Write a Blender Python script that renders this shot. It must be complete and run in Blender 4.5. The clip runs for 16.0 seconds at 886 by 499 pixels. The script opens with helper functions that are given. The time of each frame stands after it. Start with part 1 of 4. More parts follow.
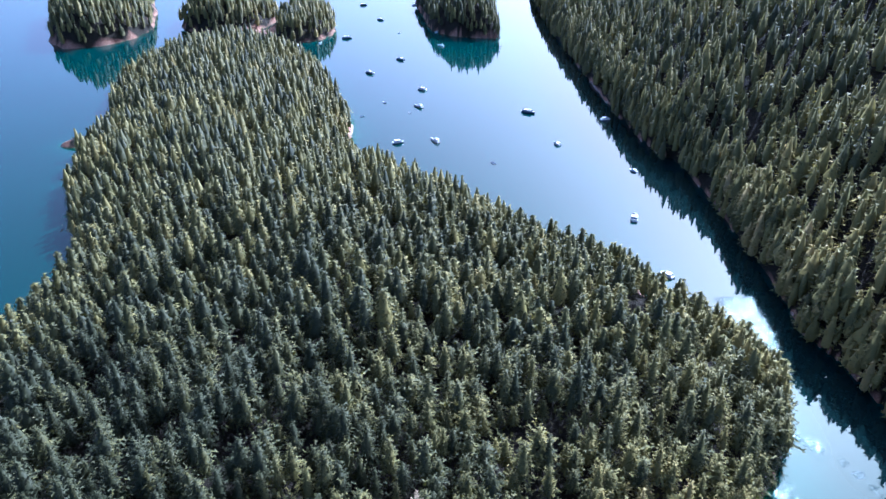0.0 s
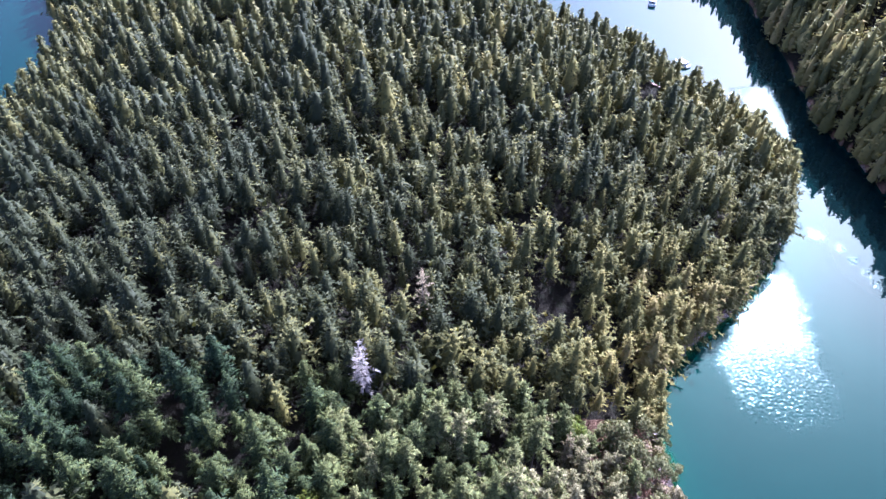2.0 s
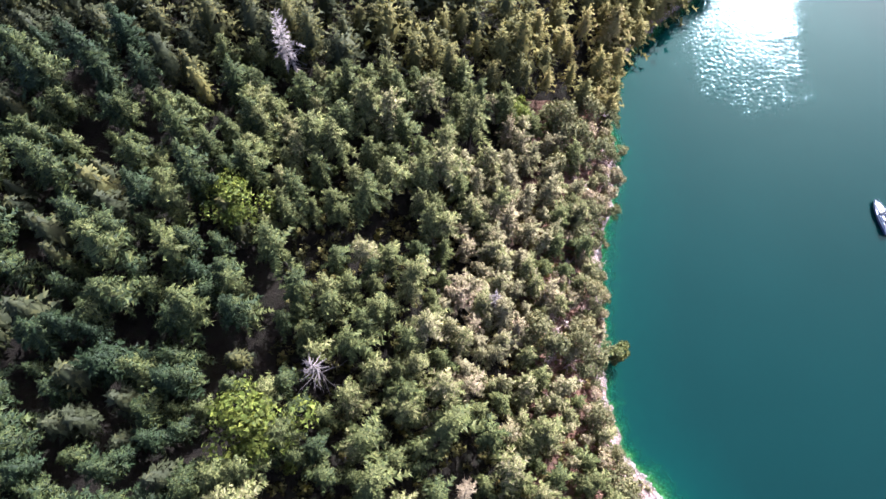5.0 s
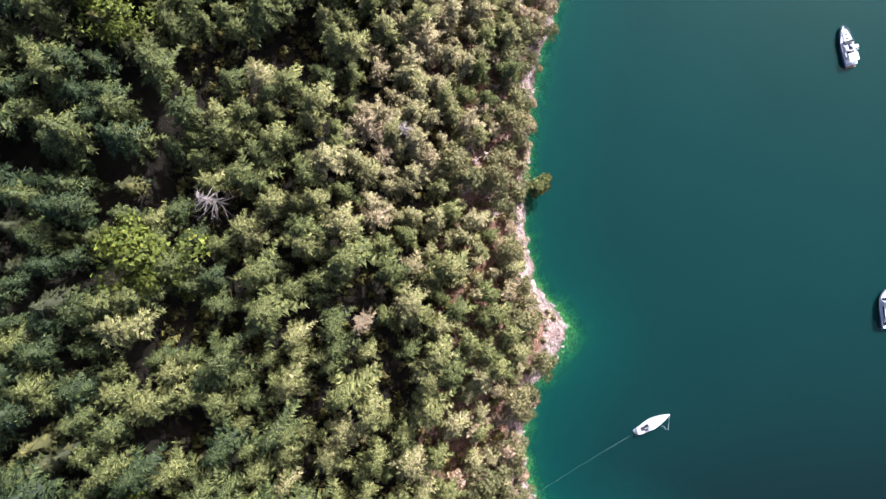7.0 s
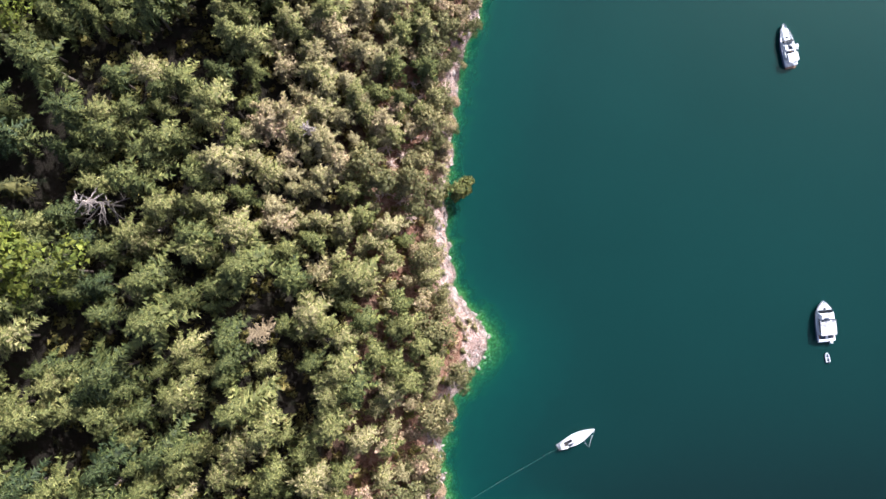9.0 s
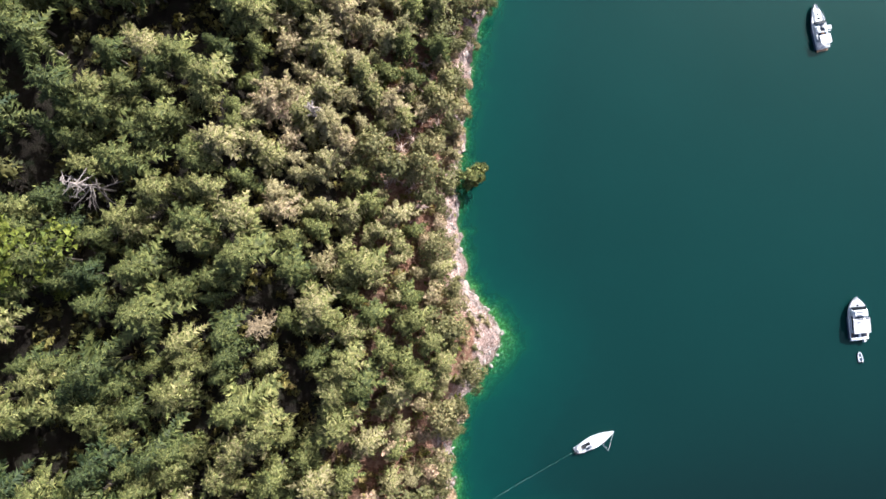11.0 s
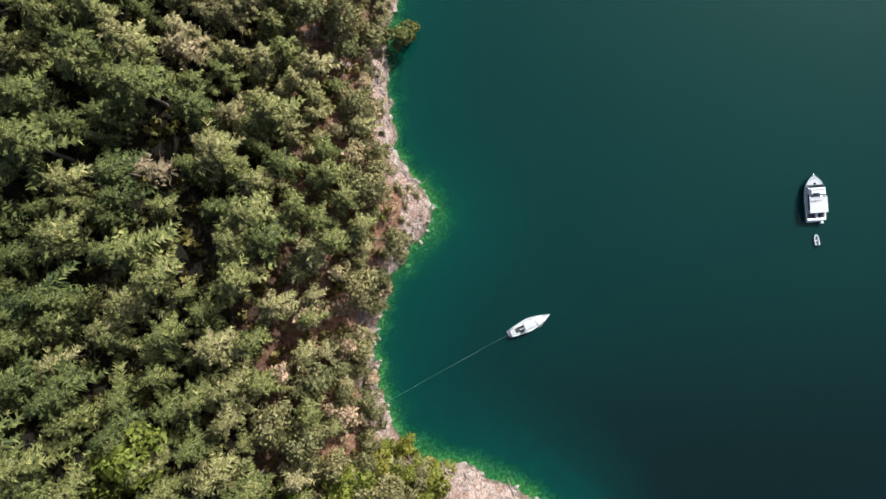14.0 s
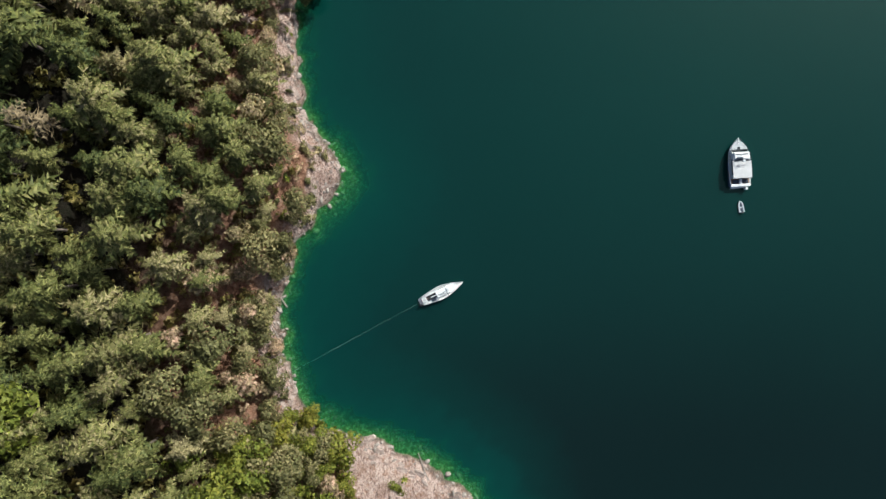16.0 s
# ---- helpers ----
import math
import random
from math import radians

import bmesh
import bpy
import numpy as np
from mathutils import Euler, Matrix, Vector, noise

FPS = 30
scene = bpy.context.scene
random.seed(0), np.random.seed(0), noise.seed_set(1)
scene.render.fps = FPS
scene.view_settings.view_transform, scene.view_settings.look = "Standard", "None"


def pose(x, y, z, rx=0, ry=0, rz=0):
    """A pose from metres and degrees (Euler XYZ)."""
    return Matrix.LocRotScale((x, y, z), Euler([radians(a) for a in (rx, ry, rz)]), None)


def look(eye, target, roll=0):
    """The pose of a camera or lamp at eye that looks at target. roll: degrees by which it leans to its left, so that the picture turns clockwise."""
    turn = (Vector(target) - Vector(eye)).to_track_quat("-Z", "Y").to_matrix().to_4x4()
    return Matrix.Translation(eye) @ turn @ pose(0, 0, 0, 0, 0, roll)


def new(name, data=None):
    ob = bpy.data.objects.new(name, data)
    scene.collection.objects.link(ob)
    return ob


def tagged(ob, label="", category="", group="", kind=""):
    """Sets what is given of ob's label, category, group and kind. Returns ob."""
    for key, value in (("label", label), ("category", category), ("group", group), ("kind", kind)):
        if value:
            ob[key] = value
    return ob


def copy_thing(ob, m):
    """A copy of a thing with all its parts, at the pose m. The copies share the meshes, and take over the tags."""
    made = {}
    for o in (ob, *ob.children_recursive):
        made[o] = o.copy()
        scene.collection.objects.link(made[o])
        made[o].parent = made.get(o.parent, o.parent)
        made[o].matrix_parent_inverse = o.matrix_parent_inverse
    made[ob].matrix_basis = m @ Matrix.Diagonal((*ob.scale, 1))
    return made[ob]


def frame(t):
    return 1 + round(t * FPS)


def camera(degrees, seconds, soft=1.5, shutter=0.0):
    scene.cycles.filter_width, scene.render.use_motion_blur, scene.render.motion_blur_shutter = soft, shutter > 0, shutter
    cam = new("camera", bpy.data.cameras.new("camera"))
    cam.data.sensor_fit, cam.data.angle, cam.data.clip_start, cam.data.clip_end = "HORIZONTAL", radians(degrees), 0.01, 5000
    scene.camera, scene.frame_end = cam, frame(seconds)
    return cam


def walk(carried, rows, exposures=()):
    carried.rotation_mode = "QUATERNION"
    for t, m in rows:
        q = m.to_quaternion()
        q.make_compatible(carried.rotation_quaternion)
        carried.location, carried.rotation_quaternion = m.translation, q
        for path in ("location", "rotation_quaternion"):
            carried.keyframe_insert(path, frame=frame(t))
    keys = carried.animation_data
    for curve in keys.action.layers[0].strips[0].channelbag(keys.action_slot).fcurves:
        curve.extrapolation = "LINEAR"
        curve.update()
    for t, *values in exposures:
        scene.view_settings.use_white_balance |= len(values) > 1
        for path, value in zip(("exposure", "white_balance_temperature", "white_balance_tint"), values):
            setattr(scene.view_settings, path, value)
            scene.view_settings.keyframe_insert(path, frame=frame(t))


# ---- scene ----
cam = camera(64.79, 16.0)
# seconds, x, y, z, then the turns about x, y and z
ROWS = [
    (0, 0.00, 0.00, 189.96, 60.03, -0.07, 0.00),
    (0.5, -0.15, 0.20, 188.03, 55.97, -0.05, 0.03),
    (1, -0.38, 0.36, 185.92, 51.90, -0.06, 0.11),
    (1.5, -0.64, 0.52, 183.82, 48.05, -0.11, 0.18),
    (2, -0.87, 0.70, 181.88, 44.06, -0.10, 0.25),
    (2.5, -1.06, 0.92, 180.06, 40.01, 0.04, 0.29),
    (3, -0.02, 1.28, 178.23, 35.91, 0.16, 0.20),
    (3.5, 2.39, 1.88, 176.45, 31.78, 0.19, 0.20),
    (4, 6.28, 2.55, 174.83, 27.47, 0.11, 0.34),
    (4.5, 10.74, 3.46, 173.61, 23.10, 0.04, 0.50),
    (5, 15.57, 4.54, 172.70, 18.70, -0.06, 0.60),
    (5.2, 17.52, 5.15, 172.30, 17.00, -0.03, 0.63),
    (7.3, 39.59, 18.26, 167.83, 0.06, 0.10, 2.80),
    (7.5, 41.74, 18.86, 166.99, -0.01, 0.11, 2.86),
    (8, 47.06, 20.01, 164.98, -0.08, 0.04, 2.99),
    (8.5, 51.72, 20.71, 163.38, -0.01, -0.16, 3.12),
    (8.7, 53.45, 20.96, 162.66, 0.06, -0.01, 3.19),
    (9.4, 55.35, 22.23, 159.50, 0.11, -0.05, 3.29),
    (10.1, 54.04, 22.73, 156.32, 0.17, -0.10, 3.40),
    (10.8, 52.58, 20.20, 153.29, 0.22, -0.14, 3.50),
    (11, 52.44, 18.82, 152.54, 0.31, -0.10, 3.56),
    (11.5, 52.13, 14.88, 150.79, 0.34, -0.02, 3.73),
    (12, 52.95, 10.31, 148.94, 0.33, -0.02, 3.92),
    (12.5, 55.45, 5.58, 147.10, 0.24, 0.01, 4.12),
    (13, 59.40, 0.88, 145.46, 0.07, 0.08, 4.30),
    (13.5, 64.21, -3.15, 143.82, -0.04, 0.06, 4.45),
    (14, 69.60, -5.90, 142.32, -0.09, 0.09, 4.61),
    (14.5, 75.02, -7.87, 140.78, -0.12, 0.09, 4.73),
    (15, 79.85, -9.16, 139.28, -0.10, 0.04, 4.82),
    (15.5, 83.92, -10.10, 137.94, -0.03, -0.07, 4.93),
    (16, 87.41, -11.33, 136.81, -0.10, -0.07, 5.06),
]
EXPOSURES = [(0, 1.52, 4280, 18), (2, 1.82, 4580, 26), (3.5, 1.92, 4830, 25), (5, 1.56, 5090, 21), (8, 1.16, 5440, 17), (12, 1.0, 5540, 9), (16, 0.2, 5700, 1)]
walk(cam, [(t, pose(*p)) for t, *p in ROWS], EXPOSURES)

# ---- light ----
SUN_AZ, SUN_EL = 33.0, 40.0          # degrees clockwise from +y, degrees above the horizon
SUN_WAY = Vector((math.sin(radians(SUN_AZ)) * math.cos(radians(SUN_EL)), math.cos(radians(SUN_AZ)) * math.cos(radians(SUN_EL)), math.sin(radians(SUN_EL))))
world = bpy.data.worlds.new("sky")
scene.world = world
world.use_nodes = True
sky = world.node_tree.nodes.new("ShaderNodeTexSky")
sky.sky_type, sky.sun_disc = "NISHITA", False
sky.sun_elevation, sky.sun_rotation = radians(SUN_EL), radians(SUN_AZ)
sky.air_density, sky.dust_density, sky.ozone_density = 0.65, 6.0, 0.3
back = world.node_tree.nodes["Background"]
back.inputs["Strength"].default_value = 0.15
world.node_tree.links.new(sky.outputs["Color"], back.inputs["Color"])
sun = new("sun", bpy.data.lights.new("sun", "SUN"))
sun.data.energy, sun.data.angle, sun.data.color = 5.0, radians(0.53), (1.0, 0.95, 0.86)
sun.matrix_world = look((0, 0, 400), Vector((0, 0, 400)) - SUN_WAY)


# ---- materials ----
def material(name):
    m = bpy.data.materials.new(name)
    m.use_nodes = True
    nt = m.node_tree
    return m, nt, nt.nodes["Principled BSDF"], nt.nodes["Material Output"]


def node(nt, kind, **values):
    n = nt.nodes.new(kind)
    for k, v in values.items():
        n.inputs[k].default_value = v
    return n


def ramp(nt, fac, stops):
    n = nt.nodes.new("ShaderNodeValToRGB")
    els = n.color_ramp.elements
    while len(els) < len(stops):
        els.new(0.5)
    for e, (p, c) in zip(els, stops):
        e.position, e.color = p, (*c, 1) if len(c) == 3 else c
    nt.links.new(fac, n.inputs["Fac"])
    return n.outputs["Color"]


def mix(nt, fac, a, b, blend="MIX"):
    n = nt.nodes.new("ShaderNodeMix")
    n.data_type, n.blend_type = "RGBA", blend
    for key, v in ((0, fac), (6, a), (7, b)):
        if hasattr(v, "is_output"):
            nt.links.new(v, n.inputs[key])
        else:
            n.inputs[key].default_value = v if key == 0 else (*v, 1)
    return n.outputs[2]


def calc(nt, op, a, b=0.0, c=0.0):
    n = nt.nodes.new("ShaderNodeMath")
    n.operation = op
    for k, v in enumerate((a, b, c)):
        if hasattr(v, "is_output"):
            nt.links.new(v, n.inputs[k])
        else:
            n.inputs[k].default_value = v
    return n.outputs[0]


def noise_tex(nt, scale, detail=3.0, rough=0.55, world_space=True):
    n = node(nt, "ShaderNodeTexNoise", Scale=scale, Detail=detail, Roughness=rough)
    src = nt.nodes.new("ShaderNodeNewGeometry").outputs["Position"] if world_space else nt.nodes.new("ShaderNodeTexCoord").outputs["Object"]
    nt.links.new(src, n.inputs["Vector"])
    return n.outputs["Fac"]


def bump(nt, height, strength, distance, bsdf):
    n = node(nt, "ShaderNodeBump", Strength=strength, Distance=distance)
    nt.links.new(height, n.inputs["Height"])
    nt.links.new(n.outputs["Normal"], bsdf.inputs["Normal"])


def foliage(name, stops, see_through=0.42, rough=0.55, fleck=0.75, grain=0.5):
    """Leaves or needles: tint picks the tree's green, with shade worked in for some stands; each sprig differs a
    little, light shines through in part.
    """
    m, nt, p, out = material(name)
    at = nt.nodes.new("ShaderNodeAttribute")
    at.attribute_name = "tint"
    geo = nt.nodes.new("ShaderNodeNewGeometry")
    info = nt.nodes.new("ShaderNodeObjectInfo")
    t = calc(nt, "ADD", at.outputs["Fac"], calc(nt, "MULTIPLY", info.outputs["Random"], 0.35))
    t = calc(nt, "ADD", t, calc(nt, "MULTIPLY_ADD", geo.outputs["Random Per Island"], 0.5, -0.25))
    t = calc(nt, "ADD", t, calc(nt, "MULTIPLY_ADD", noise_tex(nt, 0.02), 0.7, -0.35))
    col = ramp(nt, t, stops)
    col = mix(nt, grain, col, ramp(nt, noise_tex(nt, 1.6, 4.0, 0.7), [(0.3, (0.35, 0.35, 0.35)), (0.7, (1.0, 1.0, 1.0))]), "MULTIPLY")
    dark = calc(nt, "FRACT", calc(nt, "MULTIPLY", geo.outputs["Random Per Island"], 17.3))
    col = mix(nt, fleck, col, ramp(nt, dark, [(0.0, (0.35, 0.35, 0.35)), (0.5, (1.0, 1.0, 1.0)), (1.0, (1.45, 1.45, 1.4))]), "MULTIPLY")
    nt.links.new(col, p.inputs["Base Color"])
    p.inputs["Roughness"].default_value = rough
    p.inputs["Specular IOR Level"].default_value = 0.12
    tr = nt.nodes.new("ShaderNodeBsdfTranslucent")
    nt.links.new(mix(nt, 1.0, col, (1.0, 1.0, 0.55), "MULTIPLY"), tr.inputs["Color"])
    mx = node(nt, "ShaderNodeMixShader", Fac=see_through)
    nt.links.new(p.outputs[0], mx.inputs[1])
    nt.links.new(tr.outputs[0], mx.inputs[2])
    nt.links.new(mx.outputs[0], out.inputs["Surface"])
    return m


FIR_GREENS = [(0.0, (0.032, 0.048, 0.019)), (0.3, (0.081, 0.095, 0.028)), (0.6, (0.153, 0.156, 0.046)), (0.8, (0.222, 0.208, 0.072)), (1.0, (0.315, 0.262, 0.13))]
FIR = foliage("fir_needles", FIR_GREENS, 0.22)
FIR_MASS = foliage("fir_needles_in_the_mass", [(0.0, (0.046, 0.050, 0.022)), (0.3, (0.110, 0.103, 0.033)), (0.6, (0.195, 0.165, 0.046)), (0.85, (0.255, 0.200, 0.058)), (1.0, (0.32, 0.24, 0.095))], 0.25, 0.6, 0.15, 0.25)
BROAD = foliage("broad_leaves", [(0.0, (0.11, 0.145, 0.026)), (0.6, (0.20, 0.21, 0.034)), (1.0, (0.31, 0.265, 0.045))], 0.35)
MADRONE = foliage("madrone_leaves", [(0.0, (0.145, 0.14, 0.055)), (0.4, (0.265, 0.225, 0.098)), (0.75, (0.39, 0.29, 0.17)), (1.0, (0.48, 0.31, 0.215))], 0.22)


def wood(name, a, b, rough=0.85):
    m, nt, p, out = material(name)
    n = noise_tex(nt, 3.0, 5.0, 0.7)
    nt.links.new(ramp(nt, n, [(0.3, a), (0.7, b)]), p.inputs["Base Color"])
    p.inputs["Roughness"].default_value = rough
    bump(nt, n, 0.6, 0.05, p)
    return m


BARK = wood("fir_bark", (0.06, 0.045, 0.035), (0.17, 0.13, 0.10))
RED_BARK = wood("madrone_bark", (0.22, 0.09, 0.05), (0.42, 0.22, 0.13), 0.6)
DEAD = wood("dead_wood", (0.15, 0.12, 0.10), (0.28, 0.23, 0.19))
DRY = wood("dry_twigs", (0.30, 0.20, 0.15), (0.50, 0.37, 0.30))
RUST = wood("dead_needles", (0.14, 0.10, 0.05), (0.25, 0.185, 0.10))


def plain(name, colour, rough=0.5, metal=0.0, grime=0.12, scale=2.0):
    """Paint, gel coat, canvas: the colour with soft soiling at two scales."""
    m, nt, p, out = material(name)
    n = calc(nt, "MULTIPLY_ADD", noise_tex(nt, scale, 4.0, 0.6, False), 0.6, calc(nt, "MULTIPLY", noise_tex(nt, scale * 9, 2.0, 0.5, False), 0.4))
    dark = tuple(c * (1 - 2.2 * grime) for c in colour)
    nt.links.new(ramp(nt, n, [(0.3, dark), (0.6, colour)]), p.inputs["Base Color"])
    p.inputs["Roughness"].default_value, p.inputs["Metallic"].default_value = rough, metal
    return m


def ground_material():
    """Forest floor inland, near black with the trees' shade put in, pale fractured granite along the shore, weed and
    stones below the water line.
    """
    m, nt, p, out = material("ground")
    at = nt.nodes.new("ShaderNodeAttribute")
    at.attribute_name = "shore"            # metres inland of the water line
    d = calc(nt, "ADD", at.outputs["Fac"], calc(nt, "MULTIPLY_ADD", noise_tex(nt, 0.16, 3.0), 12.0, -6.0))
    # near-black floor: the shade of gaps between trees is put into it
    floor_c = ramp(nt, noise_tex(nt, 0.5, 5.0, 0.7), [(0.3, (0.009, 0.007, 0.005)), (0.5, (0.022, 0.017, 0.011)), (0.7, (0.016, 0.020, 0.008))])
    soil = ramp(nt, noise_tex(nt, 0.9, 5.0, 0.7), [(0.3, (0.10, 0.05, 0.032)), (0.5, (0.25, 0.13, 0.08)), (0.72, (0.36, 0.235, 0.165))])
    lay = node(nt, "ShaderNodeMapping", Rotation=(0.3, 0.5, 0.5), Scale=(1.4, 0.7, 1.0))
    nt.links.new(nt.nodes.new("ShaderNodeNewGeometry").outputs["Position"], lay.inputs["Vector"])
    cr = node(nt, "ShaderNodeTexNoise", Scale=1.2, Detail=8.0, Roughness=0.8, Distortion=0.9)
    nt.links.new(lay.outputs["Vector"], cr.inputs["Vector"])
    rn = cr.outputs["Fac"]
    rock = ramp(nt, rn, [(0.36, (0.03, 0.023, 0.02)), (0.42, (0.27, 0.18, 0.145)), (0.50, (0.45, 0.335, 0.285)), (0.66, (0.60, 0.495, 0.43))])
    rock = mix(nt, ramp(nt, noise_tex(nt, 0.6, 5.0, 0.7), [(0.5, (0, 0, 0)), (0.66, (0.8, 0.8, 0.8))]), rock, soil)
    rock = mix(nt, 0.7, rock, ramp(nt, noise_tex(nt, 0.22, 5.0, 0.65), [(0.34, (0.62, 0.5, 0.45)), (0.5, (1.0, 0.97, 0.94)), (0.66, (1.25, 1.22, 1.18))]), "MULTIPLY")
    vo = node(nt, "ShaderNodeTexVoronoi", Scale=1.3)
    vo.feature = "DISTANCE_TO_EDGE"
    jog = mix(nt, 0.35, lay.outputs["Vector"], cr.outputs["Color"], "ADD")
    nt.links.new(jog, vo.inputs["Vector"])
    rock = mix(nt, ramp(nt, vo.outputs["Distance"], [(0.0, (0.75, 0.75, 0.75)), (0.05, (0, 0, 0))]), rock, (0.05, 0.04, 0.035))
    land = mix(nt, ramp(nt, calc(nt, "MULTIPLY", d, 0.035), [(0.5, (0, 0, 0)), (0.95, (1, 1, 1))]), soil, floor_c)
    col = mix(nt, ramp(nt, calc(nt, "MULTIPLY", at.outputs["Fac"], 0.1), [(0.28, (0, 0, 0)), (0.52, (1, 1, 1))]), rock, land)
    wet = calc(nt, "MULTIPLY_ADD", at.outputs["Fac"], 0.15, calc(nt, "MULTIPLY_ADD", noise_tex(nt, 0.7, 4.0), 0.5, 0.02))
    col = mix(nt, ramp(nt, wet, [(0.27, (0.8, 0.8, 0.8)), (0.42, (0, 0, 0))]), col, (0.10, 0.08, 0.062))
    weed = ramp(nt, noise_tex(nt, 1.5, 5.0, 0.8), [(0.36, (0.03, 0.06, 0.02)), (0.52, (0.14, 0.17, 0.07)), (0.66, (0.5, 0.46, 0.32))])
    col = mix(nt, ramp(nt, calc(nt, "MULTIPLY_ADD", at.outputs["Fac"], 0.5, 0.5), [(0.2, (1, 1, 1)), (0.62, (0, 0, 0))]), col, weed)
    nt.links.new(col, p.inputs["Base Color"])
    p.inputs["Roughness"].default_value = 0.9
    p.inputs["Specular IOR Level"].default_value = 0.12
    bump(nt, rn, 1.0, 0.9, p)
    return m


def water_material():
    """Sea water: clear over the shallows, green then deep teal where the bottom sinks away; small ripples."""
    m, nt, p, out = material("water")
    at = nt.nodes.new("ShaderNodeAttribute")
    at.attribute_name = "depth"
    pos = nt.nodes.new("ShaderNodeNewGeometry").outputs["Position"]
    patch = noise_tex(nt, 0.012, 3.0, 0.6)
    d = calc(nt, "MULTIPLY_ADD", calc(nt, "MINIMUM", at.outputs["Fac"], 4.0), calc(nt, "MULTIPLY_ADD", noise_tex(nt, 0.35, 4.0), 0.9, -0.4), at.outputs["Fac"])
    body = ramp(nt, calc(nt, "MULTIPLY", d, 1 / 75.0), [(0.0, (0.020, 0.13, 0.052)), (0.019, (0.010, 0.072, 0.034)), (0.048, (0.0045, 0.040, 0.024)), (0.11, (0.0032, 0.028, 0.022)), (0.24, (0.003, 0.0245, 0.0205)), (0.53, (0.003, 0.0205, 0.018)), (1.0, (0.003, 0.0085, 0.0085))])
    body = mix(nt, 0.3, body, ramp(nt, patch, [(0.35, (0.6, 0.6, 0.6)), (0.65, (1.0, 1.0, 1.0))]), "MULTIPLY")
    nt.links.new(body, p.inputs["Base Color"])
    p.inputs["IOR"].default_value = 1.333
    p.inputs["Specular IOR Level"].default_value = 0.3
    p.inputs["Specular Tint"].default_value = (0.66, 1.0, 0.86, 1)
    rp = nt.nodes.new("ShaderNodeAttribute")
    rp.attribute_name = "ripple"           # 1 where a breeze or the tide ruffles the water
    edge = calc(nt, "ADD", rp.outputs["Fac"], calc(nt, "MULTIPLY_ADD", noise_tex(nt, 0.16, 3.0, 0.6), 0.7, -0.35))
    edge = calc(nt, "ADD", edge, calc(nt, "MULTIPLY_ADD", noise_tex(nt, 1.1, 4.0, 0.7), 2.4, -1.2))
    ruffled = ramp(nt, edge, [(0.45, (0, 0, 0)), (0.55, (1, 1, 1))])
    axes = nt.nodes.new("ShaderNodeSeparateXYZ")
    nt.links.new(pos, axes.inputs[0])
    breeze = ramp(nt, calc(nt, "MULTIPLY_ADD", axes.outputs["Y"], 0.02, -2.9), [(0.0, (1.0, 1.0, 1.0)), (1.0, (2.0, 2.0, 2.0))])   # the tide runs harder up the channel
    nt.links.new(calc(nt, "MULTIPLY_ADD", ruffled, 0.05, 0.02), p.inputs["Roughness"])
    n1 = node(nt, "ShaderNodeTexNoise", Scale=1.0, Detail=2.0, Roughness=0.55)
    n2 = node(nt, "ShaderNodeTexNoise", Scale=0.10, Detail=2.0, Roughness=0.5)
    nt.links.new(pos, n1.inputs["Vector"])
    nt.links.new(pos, n2.inputs["Vector"])
    h = calc(nt, "MULTIPLY_ADD", calc(nt, "SUBTRACT", n1.outputs["Fac"], 0.5), calc(nt, "MULTIPLY_ADD", calc(nt, "MULTIPLY", ruffled, breeze), 0.135, 0.001), calc(nt, "MULTIPLY", n2.outputs["Fac"], 0.03))
    bump(nt, h, 1.0, 1.0, p)
    clear = nt.nodes.new("ShaderNodeBsdfTransparent")
    clear.inputs["Color"].default_value = (0.56, 0.93, 0.62, 1)
    thin = calc(nt, "POWER", 2.718, calc(nt, "MULTIPLY", d, -0.52))
    mx = nt.nodes.new("ShaderNodeMixShader")
    nt.links.new(calc(nt, "MULTIPLY", thin, 0.92), mx.inputs[0])
    nt.links.new(p.outputs[0], mx.inputs[1])
    nt.links.new(clear.outputs[0], mx.inputs[2])
    nt.links.new(mx.outputs[0], out.inputs["Surface"])
    return m


GROUND, WATER = ground_material(), water_material()

# ---- the lie of the land ----
ISLAND = [(97, -59), (106, -76), (98, -104), (60, -124), (-60, -132), (-170, -70), (-200, 60), (-192, 200), (-188, 285), (-194, 318), (-212, 350), (-235, 394),
          (-249, 438), (-257, 466), (-250, 500), (-276, 560), (-292, 620), (-286, 690), (-250, 745), (-190, 756), (-140, 715), (-108, 640), (-84, 565), (-66, 514), (-68, 478),
          (-54, 442), (-28, 418), (6, 385), (38, 352), (64, 322), (90, 298), (108, 272), (120, 250), (130, 228), (134, 212), (131, 198), (126, 187), (117, 172), (104, 157),
          (91, 144), (76, 132), (66, 121), (62, 112)]
ISLAND_EAST = [(61, 100), (62, 90), (60, 75), (57, 66), (56, 52), (55.5, 41), (55.5, 27), (58, 14), (61, 9), (65, 5), (67, 1), (65, -3),
               (62, -8), (59, -13), (57.5, -22), (57, -28), (59, -36), (62, -43), (65, -47), (71, -49), (80, -50.5), (89, -54)]
MAINLAND = [(171, 180), (171, 211), (169, 232), (162, 252), (166, 300), (165, 335), (167, 389), (163, 439), (148, 488), (142, 561), (136, 672), (130, 825), (127, 978),
            (134, 1140), (200, 1500), (1500, 1500), (1500, -200), (700, 60), (420, 118), (260, 138), (205, 150), (182, 163)]
ISLET_A = [(-455, 833), (-440, 790), (-407, 762), (-374, 775), (-351, 811), (-348, 860), (-380, 960), (-421, 1060), (-490, 1050), (-500, 920)]
ISLET_B = [(-320, 878), (-304, 848), (-262, 826), (-240, 836), (-217, 860), (-207, 905), (-225, 960), (-265, 1040), (-330, 1040)]
